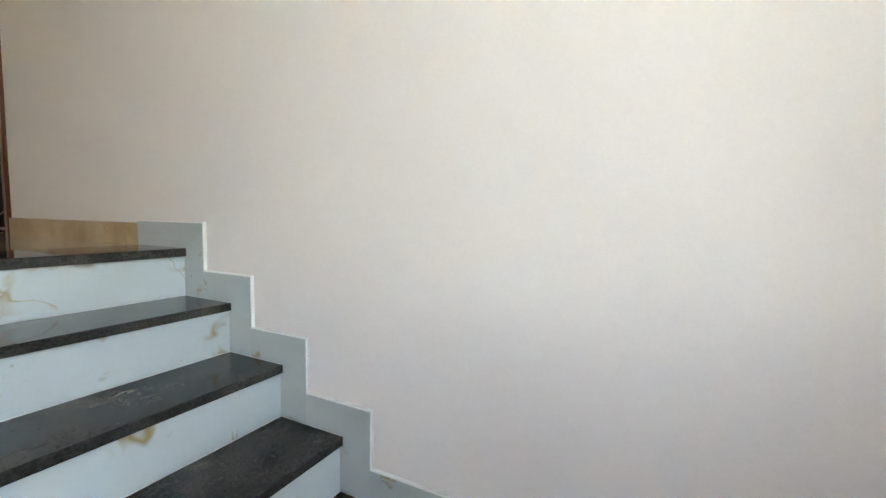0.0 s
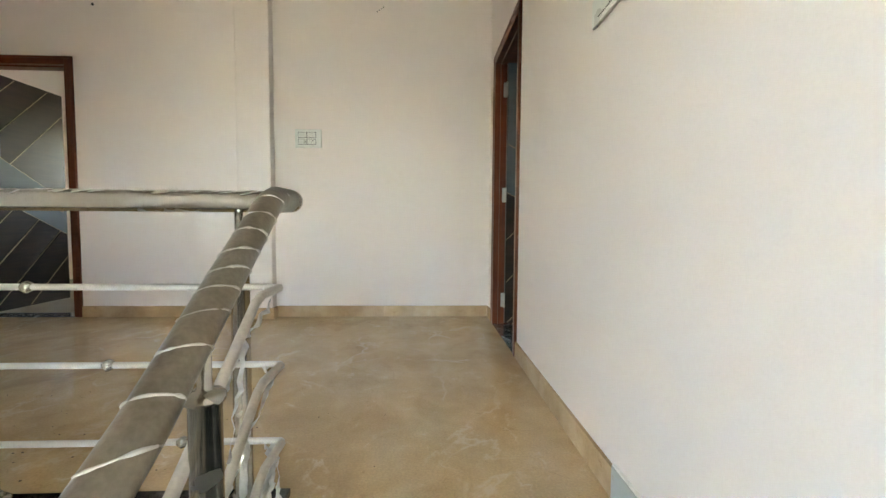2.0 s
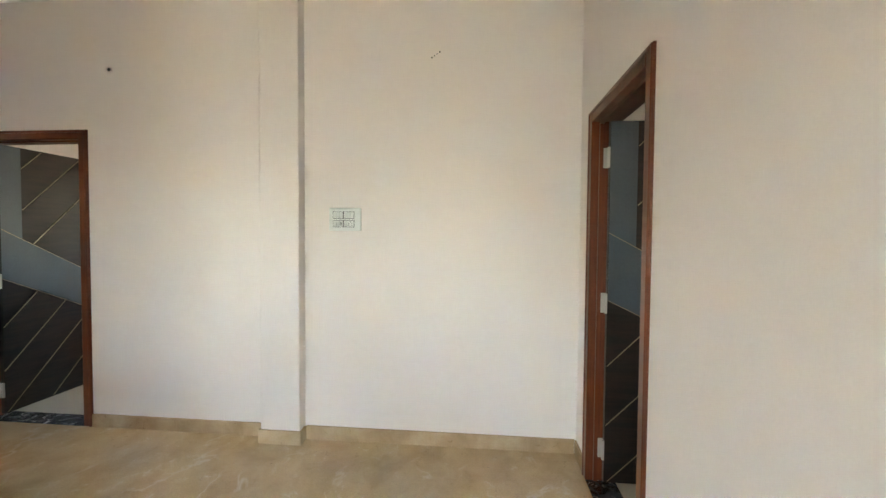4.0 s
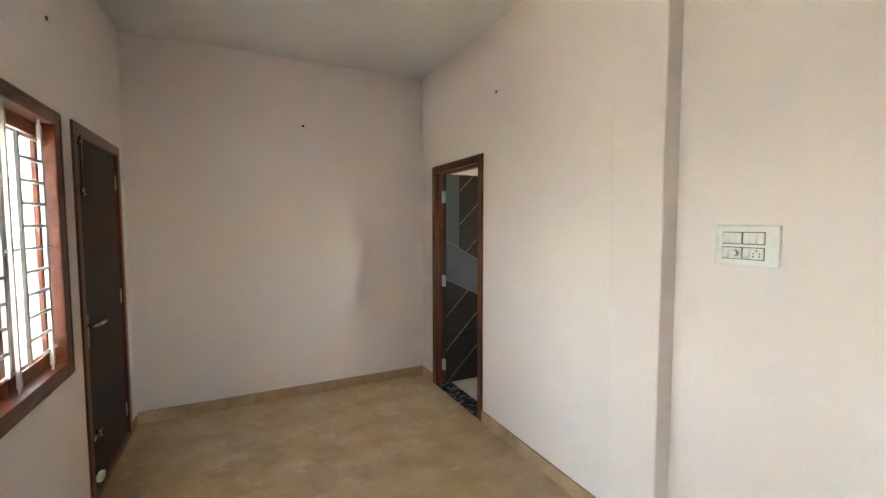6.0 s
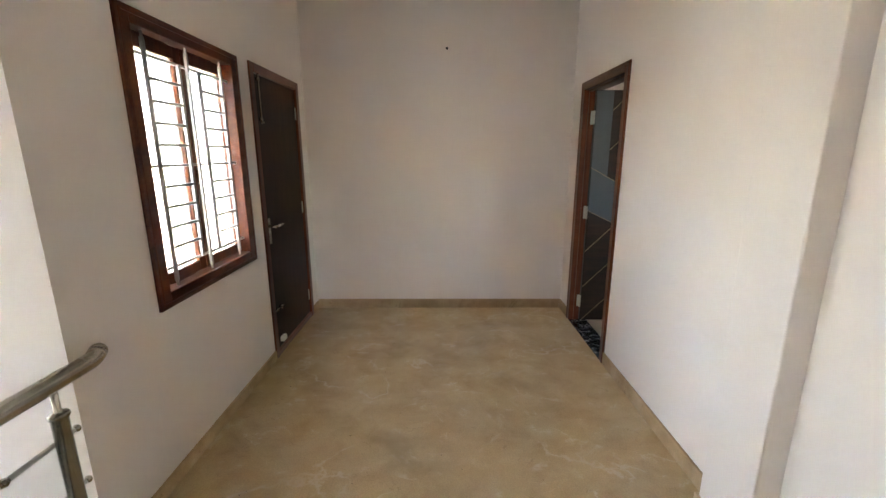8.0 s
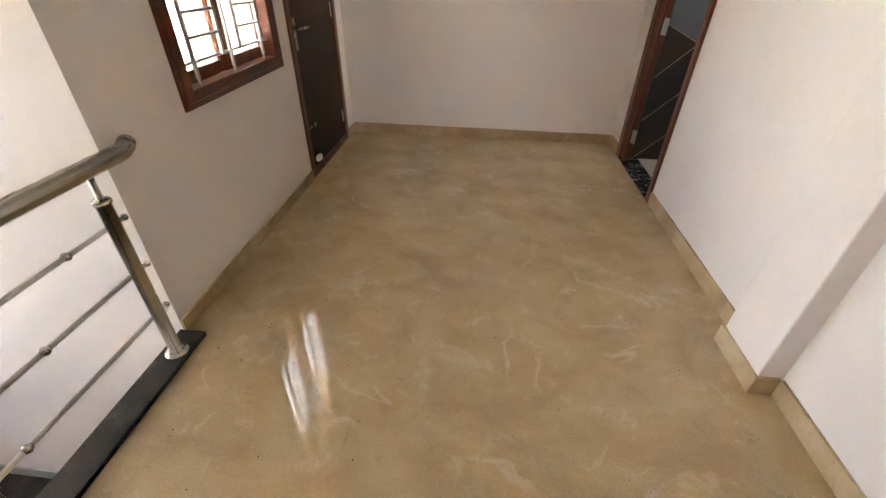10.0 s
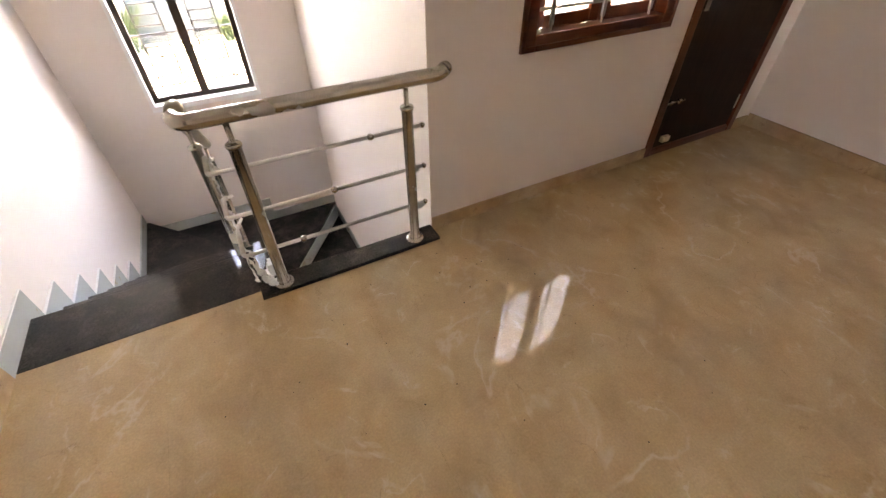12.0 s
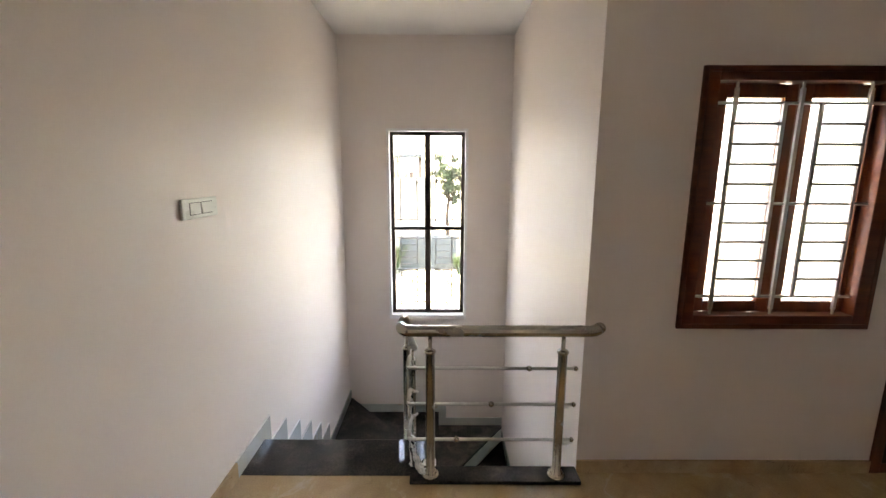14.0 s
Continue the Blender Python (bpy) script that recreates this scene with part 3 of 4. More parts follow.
def pattern_door(name, label, width, top, m):
    """An open teak door frame with a dark leaf swung back at a right angle. Local: x from hinge side, y into the room."""
    d = thing(name, label, "door", kind="structure")
    door_frame(d, 0, width, top, 0, .15, .012)
    w = .065
    lw = width - 2 * w
    t0, t1 = w - .005, w + .032                # leaf thickness in x when open
    y0 = .08
    z0, z1 = .012, top - w - .004
    leaf = part("leaf", boxes((t0, t1, y0, y0 + lw, z0, z1), bevel=.002), LAMINATE, d, "dark brown laminate door leaf")
    f = t1
    # blue-grey bands and gold lines on the face, laid slightly proud
    def up(y):
        return 1.40 - .54 * y

    def down(y):
        return 1.03 - .48 * y
    part("band", prism(bmesh.new(), [(y0 + .002, up(0)), (y0 + .145, up(.145)), (y0 + .145, z1 - .002), (y0 + .002, z1 - .002)], 0, f, f + .002), BLUE_GREY, leaf, "blue-grey laminate upright band")
    part("band", prism(bmesh.new(), [(y0 + .002, down(0)), (y0 + lw - .002, down(lw)), (y0 + lw - .002, up(lw)), (y0 + .002, up(0))], 0, f, f + .003), BLUE_GREY, leaf, "blue-grey laminate slanting band")

    def strip(a, b, h=.004):
        a, b = Vector((a[0] + y0, a[1])), Vector((b[0] + y0, b[1]))
        n = Vector((-(b - a).y, (b - a).x)).normalized() * .0019
        part("inlay", prism(bmesh.new(), [tuple(a + n), tuple(b + n), tuple(b - n), tuple(a - n)], 0, f, f + h), GOLD, leaf, "thin gold inlay line")
    strip((.002, up(0)), (lw - .002, up(lw)))
    strip((.002, down(0)), (lw - .002, down(lw)))
    for c in (1.06, 1.40, 1.72):                # lines above the slanting band, rising away from the hinge
        ya = max(.15, (1.40 - c) / 1.54 + .004)
        yb = min(lw - .01, z1 - .01 - c)
        strip((ya, c + ya), (yb, c + yb))
    for c in (.66, .33, .0, -.33):              # and below it
        ya = max(.004, .02 - c)
        yb = min(lw - .01, (1.03 - c) / 1.48 - .004)
        strip((ya, c + ya), (yb, c + yb))
    for z in (z0 + .18, z0 + 1.0, z0 + 1.80):
        part("hinge", boxes((w - .001, w + .0035, y0 - .027, y0 + .004, z - .055, z + .055), (t1 - .012, t1 + .003, y0 - .012, y0, z - .055, z + .055), bevel=.001), BAR, d, "pale steel hinge")
    h = part("handle", tube(bmesh.new(), [(f, y0 + lw - .06, 1.02), (f + .05, y0 + lw - .06, 1.02), (f + .055, y0 + lw - .17, 1.02)], .009, 10), STEEL, leaf, "steel lever handle")
    part("plate", boxes((f, f + .006, y0 + lw - .08, y0 + lw - .04, .88, 1.08), bevel=.002), STEEL, h)
    part("threshold", boxes((w, width - w, -.01, .15, -.004, .004)), DARK_TILE, d, "dark veined stone threshold")
    d.matrix_world = m
    return d


pattern_door("door_1", "open teak door with dark gold-lined patterned leaf", BD[1] - BD[0], BD[2], pose(BD[0], N, 0))
# the east door is the same, hinged at its north jamb: local x runs south, local y runs east
pattern_door("door_2", "open teak door with dark gold-lined patterned leaf", ED[1] - ED[0], ED[2], pose(E, ED[1], 0, 0, 0, -90))

dd = thing("door_3", "closed dark brown flush door in a teak frame", "door", kind="structure")
x0, x1, top = DD
for a, b in ((x0, x0 + .06), (x1 - .06, x1)):
    part("jamb", boxes((a, b, -.12, .012, 0, top), bevel=.004), TEAK, dd)
part("head", boxes((x0 + .06, x1 - .06, -.12, .012, top - .06, top), bevel=.004), TEAK_H, dd)
part("sill", boxes((x0 + .06, x1 - .06, -.12, .008, -.002, .045), bevel=.004), TEAK_H, dd)
leaf = part("leaf", boxes((x0 + .062, x1 - .062, -.045, -.008, .047, top - .062), bevel=.002), DARK_WOOD, dd, "dark brown flush door leaf")
hx = x1 - .062 - .055
h = part("handle", tube(bmesh.new(), [(hx, -.008, 1.0), (hx, .045, 1.0), (hx - .012, .05, 1.0), (hx - .12, .05, 1.0)], .009, 10), STEEL, leaf, "steel lever handle")
part("plate", boxes((hx - .02, hx + .02, -.008, -.002, .87, 1.06), bevel=.002), STEEL, h)


def bolt(x, za, zb, along_x=False):
    bm = bmesh.new()
    if along_x:
        tube(bm, [(x - .08, .006, za), (x + .10, .006, za)], .006, 8)
        box(bm, x - .05, x - .03, -.008, .012, za - .012, za + .012)
        box(bm, x + .03, x + .05, -.008, .012, za - .012, za + .012)
        tube(bm, [(x, .006, za), (x, .03, za)], .005, 8)
    else:
        tube(bm, [(x, .006, za), (x, .006, zb)], .006, 8)
        box(bm, x - .012, x + .012, -.008, .012, za + .02, za + .04)
        box(bm, x - .012, x + .012, -.008, .012, zb - .06, zb - .04)
        tube(bm, [(x, .006, za + .01), (x - .03, .012, za + .01)], .005, 8)
    return bm


part("bolt", bolt(x1 - .13, 1.72, 2.06), STEEL, leaf, "steel tower bolt")
part("bolt", bolt(x1 - .14, .36, 0, True), STEEL, leaf, "steel tower bolt")
part("door_stop", boxes((x1 - .20, x1 - .13, -.008, .022, .085, .125), bevel=.006), PLASTIC, leaf, "white plastic door stop")
for z in (.22, 1.05, 1.85):
    part("hinge", boxes((x0 + .056, x0 + .070, -.010, -.003, z - .05, z + .05), bevel=.001), BAR, dd, "pale steel hinge")

# ---- hall window ----
win = thing("window_1", "teak window with frosted panes and silver grille", "window", kind="structure")
x0, x1, z0, z1 = HW
il, ir, ib, it = x0 + .087, x1 - .078, z0 + .072, z1 - .066
part("window_frame", boxes((x0, il, -.10, .014, z0, z1), (ir, x1, -.10, .014, z0, z1), (il, ir, -.10, .014, it, z1), (il, ir, -.10, .014, z0, ib), bevel=.004), TEAK_H, win)
part("bead", boxes((x0 + .02, x0 + .028, .014, .018, z0 + .02, z1 - .02), (x1 - .028, x1 - .02, .014, .018, z0 + .02, z1 - .02), (x0 + .028, x1 - .028, .014, .018, z1 - .028, z1 - .02), (x0 + .028, x1 - .028, .014, .018, z0 + .02, z0 + .028)), TEAK, win)
for a, b, pa, pb, slots in ((il, -.962, -1.325, -1.029, ((0, -1.355, -1.263),)), (-.960, ir, -.900, -.624, ((0, -.952, -.866), (1, -.929, -.855), (1, -.652, -.608)))):
    zb, zt = ib + .004, it - .004
    s = part("sash", boxes((a + .002, pa, -.09, -.05, zb, zt), (pb, b - .002, -.09, -.05, zb, zt),
                           (pa, pb, -.09, -.05, 1.962, zt), (pa, pb, -.09, -.05, zb, .957), bevel=.003), TEAK, win)
    # packing strips above and below the sash, with gaps that let in slits of daylight
    for side, (lo, hi) in enumerate(((zt, it), (ib, zb))):
        cuts = [a + .002] + [c for k, *g in slots if k == side for c in g] + [b - .002]
        for q0, q1 in zip(cuts[::2], cuts[1::2]):
            part("strip", boxes((q0, q1, -.088, -.052, lo, hi)), TEAK, s)
    pane = part("pane", boxes((pa - .004, pb + .004, -.072, -.067, .953, 1.966)), FROST, s, "frosted patterned glass")
    pane.visible_shadow = False
for x in (-.73, -1.13):
    part("label", boxes((x - .014, x + .014, -.0668, -.0655, 1.742, 1.756)), PLASTIC_GREY, win, "small grey maker's sticker on the pane")
part("latch", tube(bmesh.new(), [(-.975, -.05, 1.36), (-.975, -.035, 1.365), (-.975, -.03, 1.40), (-.975, -.035, 1.435), (-.975, -.05, 1.44)], .005, 8), BLACK, win, "small black sash pull")
gx = [-1.270, -1.050, -.950, -.875, -.642]
gy = -.02
gz0, gm, gz1 = .990, 1.462, 1.933
for z in (gz0, gm, gz1):
    part("grille_bar", tube(bmesh.new(), [(il - .0, gy - .006, z), (ir + .0, gy - .006, z)], .0075, 8), BAR, win)
for i, x in enumerate(gx):
    long = i in (0, 2, 4)
    part("grille_bar", boxes((x - .0085, x + .0085, gy - .003, gy + .011, .925 if long else gz0, 2.0 if long else gz1), bevel=.001), BAR, win)
for x in (gx[0], gx[2], gx[4]):
    for za, zb in ((ib, .925), (2.0, it)):
        part("grille_lug", boxes((x - .005, x + .005, gy, gy + .008, za - .001, zb)), BAR, win)
for a, b in ((gx[0], gx[1]), (gx[3], gx[4])):
    for lo, hi in ((gz0, gm), (gm, gz1)):
        for k in range(1, 5):
            z = lo + (hi - lo) * k / 5
            part("grille_bar", tube(bmesh.new(), [(a, gy + .004, z), (b, gy + .004, z)], .0078, 8), BAR, win)

# ---- stair window ----
tw = thing("window_2", "tall dark-framed stair window with thin grille", "window", kind="structure")
x0, x1, z0, z1 = TW
ya, yb = SS - .135, SS - .09
zm = z0 + (z1 - z0) * .49
f = .04
fx0, fx1, fz0, fz1 = x0 + .026, x1 - .026, z0 + .044, z1 - .026
xm = (x0 + x1) / 2
part("window_frame", boxes((fx0, fx0 + f, ya, yb, fz0, fz1), (fx1 - f, fx1, ya, yb, fz0, fz1), (fx0 + f, fx1 - f, ya, yb, fz1 - f, fz1), (fx0 + f, fx1 - f, ya, yb, fz0, fz0 + f), bevel=.002), BROWN_METAL, tw, "dark brown metal frame")
part("mullion", boxes((xm - .032, xm + .032, ya, yb, fz0 + f, fz1 - f), bevel=.002), BROWN_METAL, tw)
part("transom", boxes((fx0 + f, xm - .027, ya, yb, zm - .02, zm + .02), (xm + .027, fx1 - f, ya, yb, zm - .02, zm + .02), bevel=.002), BROWN_METAL, tw)
part("reveal", boxes((x0 - .002, fx0, SS - .15, SS + .002, z0, z1), (fx1, x1 + .002, SS - .15, SS + .002, z0, z1), (fx0, fx1, SS - .15, SS + .002, fz1, z1), (fx0, fx1, SS - .15, SS + .002, z0, fz0)), WHITE, tw, "white painted reveal")
for a, b in ((fx0 + f, xm - .027), (xm + .027, fx1 - f)):
    for lo, hi, ladder in ((fz0 + f, zm - .02, True), (zm + .02, fz1 - f, False)):
        pane = part("pane", boxes((a - .004, b + .004, ya + .02, ya + .025, lo - .004, hi + .004)), GLASS, tw, "clear glass")
        pane.visible_shadow = False
        gyy = ya - .02
        w = b - a
        v0, v1 = a + w * .28, a + w * .82
        for x in (v0, v1):
            part("grille_bar", tube(bmesh.new(), [(x, gyy, lo + .04), (x, gyy, hi - .06)], .0075, 6), BROWN_METAL, tw)
        for z in ((lo + .07, (lo + hi) / 2, hi - .10) if ladder else (lo + .07, hi - .10)):
            part("grille_bar", tube(bmesh.new(), [(a - .01, gyy, z), (b + .01, gyy, z)], .0075, 6), BROWN_METAL, tw)
        if ladder:
            n = 10
            for k in range(1, n):
                z = lo + .07 + (hi - lo - .17) * k / n
                part("grille_bar", tube(bmesh.new(), [(v0, gyy, z), (v1, gyy, z)], .006, 6), BROWN_METAL, tw)

# ---- skirting and floor ----
sk = thing("baseboard", "beige marble tile skirting along the walls", "skirting", kind="structure")
H = .090


def skirt(x0, x1, y0, y1, h=H):
    part("skirting_tile", boxes((x0, x1, y0, y1, 0, h)), SKIRT, sk)


def skirt_x(a, b, y0, y1, step=.8, h=H):
    n = max(1, round((b - a) / step))
    for i in range(n):
        skirt(a + (b - a) * i / n, a + (b - a) * (i + 1) / n - .001, y0, y1, h)


skirt_x(.035 + .012, E - .012, N - .012, N + .001)
skirt_x(BD[1], -.232 - .012, N - .012, N + .001)
skirt_x(W + .012, BD[0], N - .012, N + .001)
skirt(-.244, .047, 2.346, 2.3575)
skirt(-.244, -.2325, 2.3575, N - .001)
skirt(.0355, .047, 2.3575, N - .012)
for a, b in ((0.012, .82), (.82, 1.63), (1.63, N - .012)):
    skirt(W - .001, W + .012, a, b - .001)
skirt_x(W + .012, DD[0], -.001, .012, h=.072)
skirt_x(DD[1], SW - .001, -.001, .012, h=.072)
skirt(E - .012, E + .001, ED[1], N - .012)
for a, b in ((.06, .70), (.70, ED[0])):
    skirt(E - .012, E + .001, a, b - .001)

floor = thing("floor", "polished beige marble tile floor", "floor", kind="structure")
part("bed", boxes((W, E, .0005, N, -.0119, -.006)), FLOOR, floor)
TX = .80
nx = int(math.ceil((E - W) / TX))
for i in range(nx):
    for a, b in ((0.0, .85), (.85, N)):
        xa, xb = W + TX * i, min(E, W + TX * (i + 1))
        part("tile", boxes((xa + .00015, xb - .00015, a + .00015, b - .00015, -.0058, 0)), FLOOR, floor)

# ---- switch plates ----
def switch_board(name, label, x, z, w, h, m, modules):
    """A moulded plate in local x, z with its face towards -y; modules are (x0, x1, z0, z1, kind)."""
    d = thing(name, label, "switch plate")
    part("plate", boxes((-w / 2, w / 2, -.012, 0, -h / 2, h / 2), bevel=.004), PLASTIC, d)
    for a, b, c, e, kind in modules:
        part("gap", boxes((a - .001, b + .001, -.0128, -.0118, c - .001, e + .001)), BLACK, d, "thin dark gap round a module")
        a, b, c, e = a + .0018, b - .0018, c + .0018, e - .0018
        n = {"3": 3, "2": 3, "knob": 3, "socket": 3, "blank": 1, "4": 4}[kind]
        keys = {"3": 3, "2": 2, "knob": 1, "socket": 1, "blank": 0, "4": 4}[kind]
        wd = (b - a) / n
        if kind != "4" and keys < n:
            part("cover", boxes((a + wd * keys, b, -.0155, -.012, c, e), bevel=.0008), PLASTIC, d)
        for i in range(keys):
            poly = [(-.012, c), (-.0195, c + .002), (-.0150, e), (-.012, e)]
            part("switch", prism(bmesh.new(), poly, 0, a + wd * i + .0004, a + wd * (i + 1) - .0004), PLASTIC, d)
        if kind == "knob":
            cx, cz = a + wd * 2, (c + e) / 2
            part("dial", tube(bmesh.new(), [(cx, -.0155, cz), (cx, -.024, cz), (cx, -.027, cz)], 0, 18, [.013, .012, .009]), PLASTIC, d)
        if kind == "socket":
            cx, cz = a + wd * 2, (c + e) / 2
            for dx, dz, r in ((0, .011, .0036), (-.010, .001, .0028), (.010, .001, .0028), (-.010, -.010, .0028), (.010, -.010, .0028)):
                part("socket_hole", tube(bmesh.new(), [(cx + dx, -.0150, cz + dz), (cx + dx, -.0160, cz + dz)], r, 10), BLACK, d)
    d.matrix_world = m
    return d


switch_board("switch_board", "pale plastic switch board with socket and dial", 0, 0, .216, .150, pose(.314, N - .0005, 1.480),
             [(-.080, -.011, .006, .050, "3"), (-.009, .062, .006, .050, "2"), (-.080, -.011, -.050, -.006, "knob"), (-.009, .062, -.050, -.006, "socket")])
switch_board("switch_plate", "small pale plastic switch plate on the stair wall", 0, 0, .272, .088, pose(E - .0005, .155, 1.448, 0, 0, -90),
             [(-.085, -.005, -.026, .026, "blank"), (.0, .09, -.026, .026, "4")])


# ---- lamp points left in the plaster ----
def wall_hole(x, y, z, axis):
    d = Vector((1, 0, 0)) if axis == "x" else Vector((0, 1, 0))
    c = Vector((x, y, z))
    bm = bmesh.new()
    tube(bm, [c - d * .004, c + d * .004], .011, 12)
    tagged(mesh("conduit_end", bm, BLACK), "dark open conduit end in the plaster wall", "conduit", "conduit ends")


wall_hole(W, 1.30, 2.425, "x")
wall_hole(-1.365, N, 2.505, "y")
wall_hole(-1.374, S, 2.507, "y")
for k in range(4):
    x, z = .881 + .0165 * k, 2.513 + .0117 * k
    tagged(mesh("screw_hole", tube(bmesh.new(), [(x, N - .003, z), (x, N + .003, z)], .0035 if k % 3 else .005, 8), BLACK), "small dark screw hole in the plaster wall", "screw hole", "screw holes")

# ---- crumpled film round the foot of the corner post and the bar ends ----
def crumple(name, c, size, seed, label):
    random.seed(seed)
    bm = bmesh.new()
    bmesh.ops.create_icosphere(bm, subdivisions=3, radius=1)
    for v in bm.verts:
        k = 1 + .45 * noise.noise(v.co * 2.3 + Vector((seed * 3.1, 0, 0))) + .25 * noise.noise(v.co * 6 + Vector((0, seed * 1.7, 0)))
        v.co = Vector((v.co.x * size[0] * k, v.co.y * size[1] * k, v.co.z * size[2] * k)) + Vector(c)
    return part(name, bm, FILM, railing, label)


crumple("film", (.838, .045, .05), (.018, .020, .030), 1, "crumpled clear packing film")
crumple("film", (.815, .05, .036), (.030, .024, .012), 3, "crumpled clear packing film")


def film_strip(p, q, width, sag, seed):
    """A ragged ribbon of clear film hanging from p to q."""
    random.seed(seed)
    p, q = Vector(p), Vector(q)
    side = (q - p).cross(Vector((random.uniform(-1, 1), random.uniform(-1, 1), .4))).normalized()
    bm = bmesh.new()
    n = 16
    rows = []
    for i in range(n + 1):
        t = i / n
        c = p.lerp(q, t) + Vector((random.gauss(0, .003), random.gauss(0, .003), -sag * math.sin(math.pi * t) + random.gauss(0, .002)))
        turn = Matrix.Rotation(3.2 * t + random.uniform(-.5, .5), 3, (q - p).normalized()) @ side
        w = width * random.uniform(.45, 1.0)
        up = (q - p).cross(turn).normalized() * random.uniform(-.3, .3) * w
        rows.append([bm.verts.new(c - turn * w), bm.verts.new(c + up), bm.verts.new(c + turn * w)])
    for f0, f1 in zip(rows, rows[1:]):
        for k in (0, 1):
            bm.faces.new((f0[k], f0[k + 1], f1[k + 1], f1[k]))
    bmesh.ops.solidify(bm, geom=bm.faces[:], thickness=.0006)
    part("film", bm, FILM, railing, "ragged ribbon of clear packing film")


film_strip((.880, BY, .206), (.850, .040, .045), .014, .0, 31)
film_strip((.902, .0, .206), (.862, .030, .030), .012, -.01, 32)
film_strip((.905, -.03, .206), (.890, .02, .035), .010, .01, 33)
film_strip((.860, .03, .11), (.815, .052, .030), .012, .01, 34)
for k, z0 in enumerate((.613, .411, .206)):
    film_strip((.86, BY, z0 - .002), (.905, -.06, z0), .008, .012, 41 + k)
    film_strip((.905, -.02, z0), along(-.26, z0, BX, YB), .007, .015, 51 + k)
    film_strip(along(-.16, z0, BX, YB), along(-.36, z0 - .02, BX, YB), .006, .02, 61 + k)
film_strip(along(-.2, .613, BX, YB), along(-.3, .43, BX, YB), .008, .0, 71)
film_strip(along(-.2, .411, BX, YB), along(-.26, .23, BX, YB), .009, .0, 72)
crumple("film", (.07, BY, .19), (.035, .007, .016), 6, "shred of clear packing film")
crumple("film", (.085, BY, .40), (.026, .006, .012), 7, "shred of clear packing film")

# ---- cupboard on the lower storey, under the stairs ----
cup = thing("cupboard", "yellow pine cupboard under the stairs below", "cupboard")
part("body", boxes((.70, 1.70, .115, .55, LOW, -.256)), YELLOW_WOOD, cup)
for i in range(2):
    xa = .70 + .50 * i
    dr = part("door", boxes((xa + .004, xa + .496, .093, .114, LOW + .06, -.265), bevel=.003), YELLOW_WOOD, cup)
    for k in range(12):
        za = LOW + .14 + .21 * k
        part("panel", boxes((xa + .05, xa + .45, .085, .0925, za, za + .18), bevel=.003), YELLOW_WOOD, dr)

# ---- grit on the floor ----
random.seed(11)
bm = bmesh.new()
for _ in range(70):
    x, y = random.uniform(-2.2, 1.6), random.uniform(.15, 2.3)
    if random.random() < .6:
        x, y = random.gauss(.2, .5), random.uniform(.15, .9)
    r = random.uniform(.0012, .004)
    vs = [bm.verts.new((x + r * math.cos(a) * random.uniform(.6, 1.4), y + r * math.sin(a) * random.uniform(.6, 1.4), .0003)) for a in (0, 1.3, 2.5, 3.8, 5.1)]
    tip = bm.verts.new((x, y, r * .8))
    for i in range(5):
        bm.faces.new((vs[i], vs[(i + 1) % 5], tip))
tagged(mesh("grit", bm, BARK), "dark grit scattered on the marble floor", "grit", kind="stuff")

# ---- outside ----
GZ = -3.15
structure("ground", boxes((-150, 150, -220, SS - .15, GZ - .3, GZ), (-150, 150, SS - .15, 150, GZ - .3, GZ - .001)), GROUND, "dry ground with thin grass outside the house", "ground")
gate = thing("gate", "grey-blue sheet metal gate across the street", "gate")
for i in range(2):
    xa = .05 + 1.4 * i
    leafg = part("leaf", boxes((xa, xa + 1.36, -18.05, -18.0, GZ + .05, -1.42)), SHUTTER, gate)
    for k in range(5):
        z = GZ + .2 + .36 * k
        part("rib", boxes((xa + .02, xa + 1.34, -17.998, -17.97, z, z + .04)), SHUTTER, leafg)
for x in (-.15, 2.83):
    part("pier", boxes((x, x + .2, -18.2, -17.95, GZ, -1.2), bevel=.01), CONCRETE, gate)
structure("boundary_wall", boxes((3.05, 14, -18.2, -18.0, GZ, -1.6), (-14, -.16, -18.2, -18.0, GZ, -2.0)), CONCRETE, "pale rendered boundary wall", "wall")
house = thing("house", "pale rendered house with a flat roof", "house")
part("wall", boxes((1.3, 9.0, -30, -22, GZ, 1.1)), CONCRETE, house)
part("roof", boxes((1.15, 9.2, -30.2, -21.8, 1.1, 1.3)), CONCRETE, house)
for x in (4.6, 6.6):
    wdw = part("window", boxes((x, x + 1.0, -22.0, -21.97, -1.2, .2)), BROWN_METAL, house)
    part("sill", boxes((x - .08, x + 1.08, -22.0, -21.85, -1.3, -1.21)), CONCRETE, wdw)
canopy = thing("roof_canopy", "dark steel canopy frame on a flat roof", "canopy")
for x in (2.1, 3.5, 4.9):
    for y in (-22.2, -24.0):
        part("post", tube(bmesh.new(), [(x, y, 1.3), (x, y, 2.5)], .06, 8), BROWN_METAL, canopy)
    part("strut", tube(bmesh.new(), [(x - .7, -22.2, 1.8), (x, -22.2, 2.5)], .05, 6), BROWN_METAL, canopy)
part("roof_sheet", boxes((1.9, 5.2, -24.3, -21.9, 2.48, 2.62)), SHUTTER, canopy)


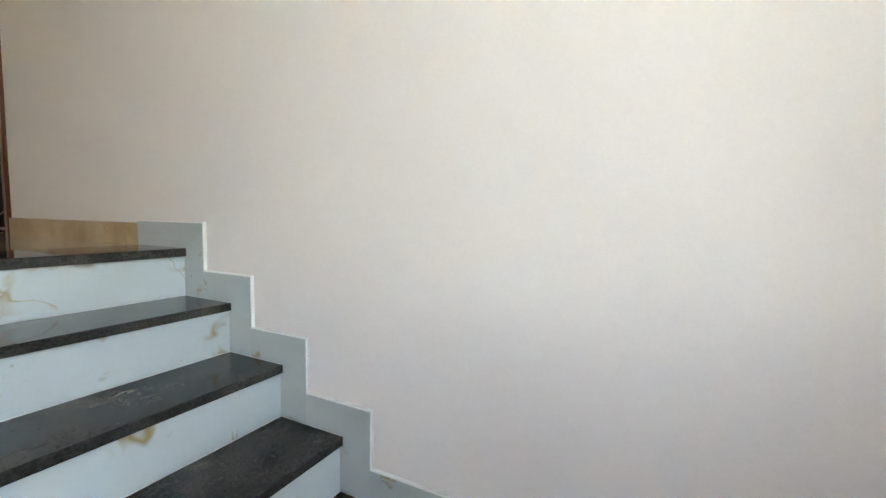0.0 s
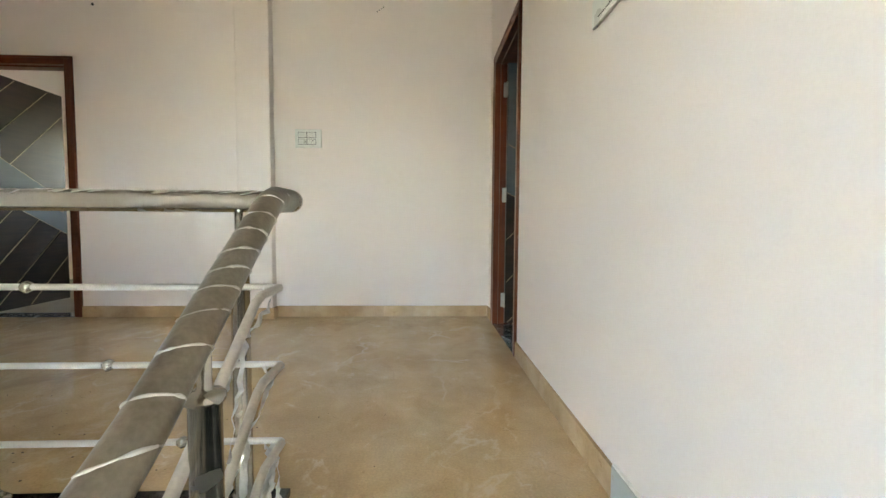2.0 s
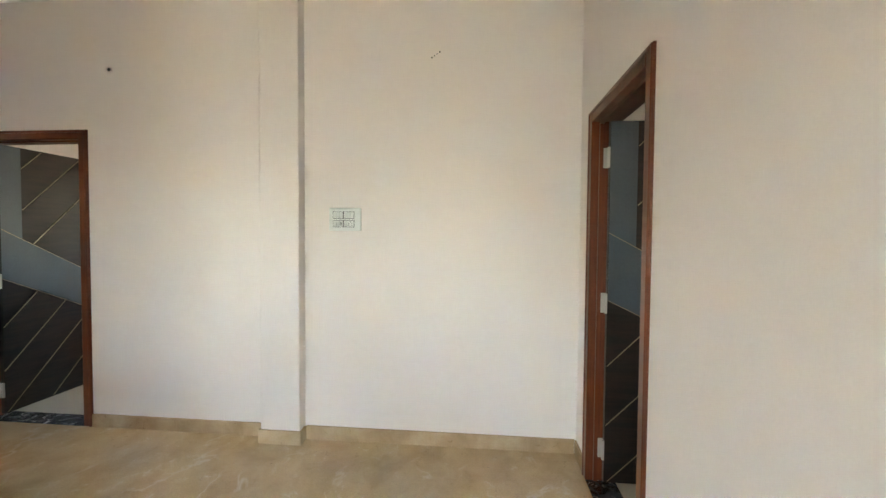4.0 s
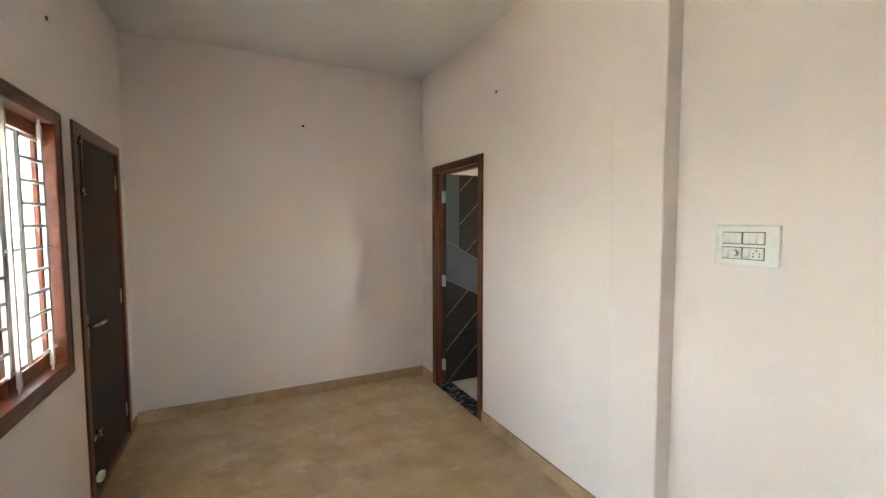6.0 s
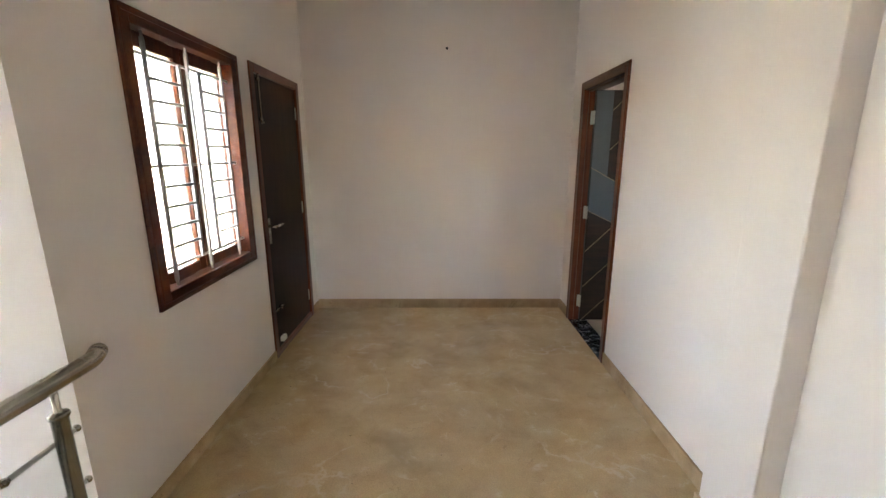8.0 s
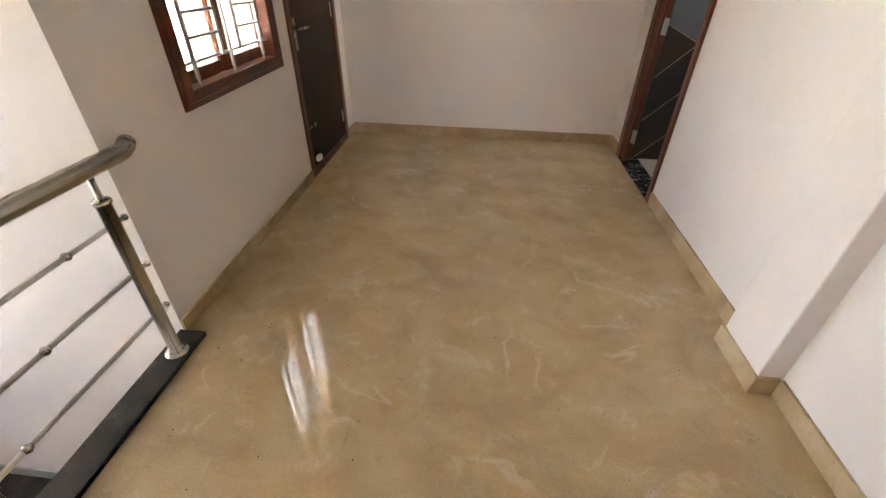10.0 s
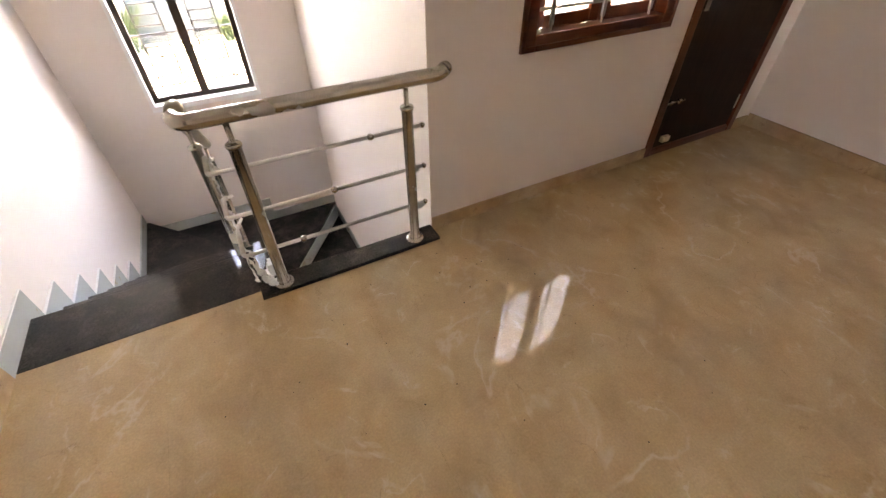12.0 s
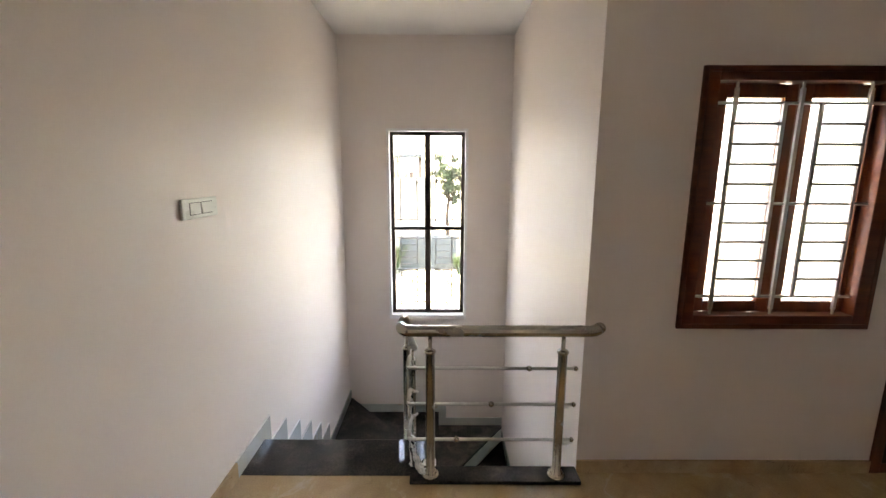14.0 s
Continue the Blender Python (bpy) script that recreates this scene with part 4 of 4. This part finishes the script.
def tree(x, y, height, spread, seed):
    random.seed(seed)
    t = thing("tree", "leafy green tree behind the street", "tree", "street trees")
    bm = bmesh.new()
    tube(bm, [(x, y, GZ - .05), (x + .1, y, GZ + height * .3), (x - .05, y, GZ + height * .6), (x, y, GZ + height * .85)], 0, 9, [.16, .12, .08, .03])
    for k in range(7):
        a = k * 2.4
        h = GZ + height * (.4 + .06 * k)
        tube(bm, [(x, y, h), (x + math.cos(a) * spread * .4, y + math.sin(a) * spread * .4, h + height * .12), (x + math.cos(a) * spread * .8, y + math.sin(a) * spread * .8, h + height * .18)], 0, 6, [.05, .03, .012])
    part("trunk", bm, BARK, t)
    bm = bmesh.new()
    for c in range(26):
        d = Vector((random.gauss(0, 1), random.gauss(0, 1), random.gauss(0, .8))).normalized() * random.uniform(.3, 1)
        cc = Vector((x + d.x * spread, y + d.y * spread, GZ + height * .72 + d.z * height * .28))
        for _ in range(70):
            p = cc + Vector((random.gauss(0, .22), random.gauss(0, .22), random.gauss(0, .18))) * spread * .6
            u = Vector((random.uniform(-1, 1), random.uniform(-1, 1), random.uniform(-1, 1))).normalized() * random.uniform(.09, .18)
            w = u.cross(Vector((random.uniform(-1, 1), random.uniform(-1, 1), random.uniform(-1, 1)))).normalized() * .07
            bm.faces.new([bm.verts.new(q) for q in (p - u, p + w, p + u, p - w)])
    part("crown", bm, LEAF, t, "many small green leaves")


tree(.35, -24.5, 6.2, 1.3, 3)
tree(3.6, -16.5, 2.0, .55, 5)
tree(-2.2, -21.0, 4.6, 1.2, 8)


# ---- things on the far roof, and green by the gate ----
random.seed(21)
for k in range(6):
    x = 1.5 + .42 * k + random.uniform(-.08, .08)
    w, h = random.uniform(.16, .3), random.uniform(.2, .5)
    crate = tagged(mesh("roof_crate", boxes((x, x + w, -22.0, -21.82 + .05 * (k % 2), 1.3, 1.3 + h), bevel=.02), BROWN_METAL if k % 2 else BARK), "dark crate on the flat roof", "crate", "roof crates")


def weeds(name, label, x0, x1, y0, y1, n, tall, seed, kind):
    random.seed(seed)
    bm = bmesh.new()
    for _ in range(n):
        x, y = random.uniform(x0, x1), random.uniform(y0, y1)
        h = tall * random.uniform(.3, 1)
        z = GZ + random.uniform(0, max(0, tall - h))
        a = random.uniform(0, 6.28)
        dx, dy = math.cos(a), math.sin(a)
        w = .035
        p = [bm.verts.new((x - dy * w, y + dx * w, z)), bm.verts.new((x + dy * w, y - dx * w, z)),
             bm.verts.new((x + dy * w * .7 + dx * h * .25, y - dx * w * .7 + dy * h * .25, z + h * .6)),
             bm.verts.new((x + dx * h * .5, y + dy * h * .5, z + h))]
        bm.faces.new((p[0], p[1], p[2]))
        bm.faces.new((p[0], p[2], p[3]))
    tagged(mesh(name, bm, LEAF), label, "plants", kind=kind)


weeds("weeds", "patchy green weeds on the ground by the street", -1.5, 4.5, -17.6, -9.0, 900, .22, 5, "stuff")
weeds("shrub", "narrow green shrub beside the metal gate", 2.95, 3.35, -17.7, -17.2, 260, 1.5, 6, "")
weeds("shrub", "low green shrub beside the metal gate", -.35, .0, -17.6, -17.2, 200, 1.0, 7, "")
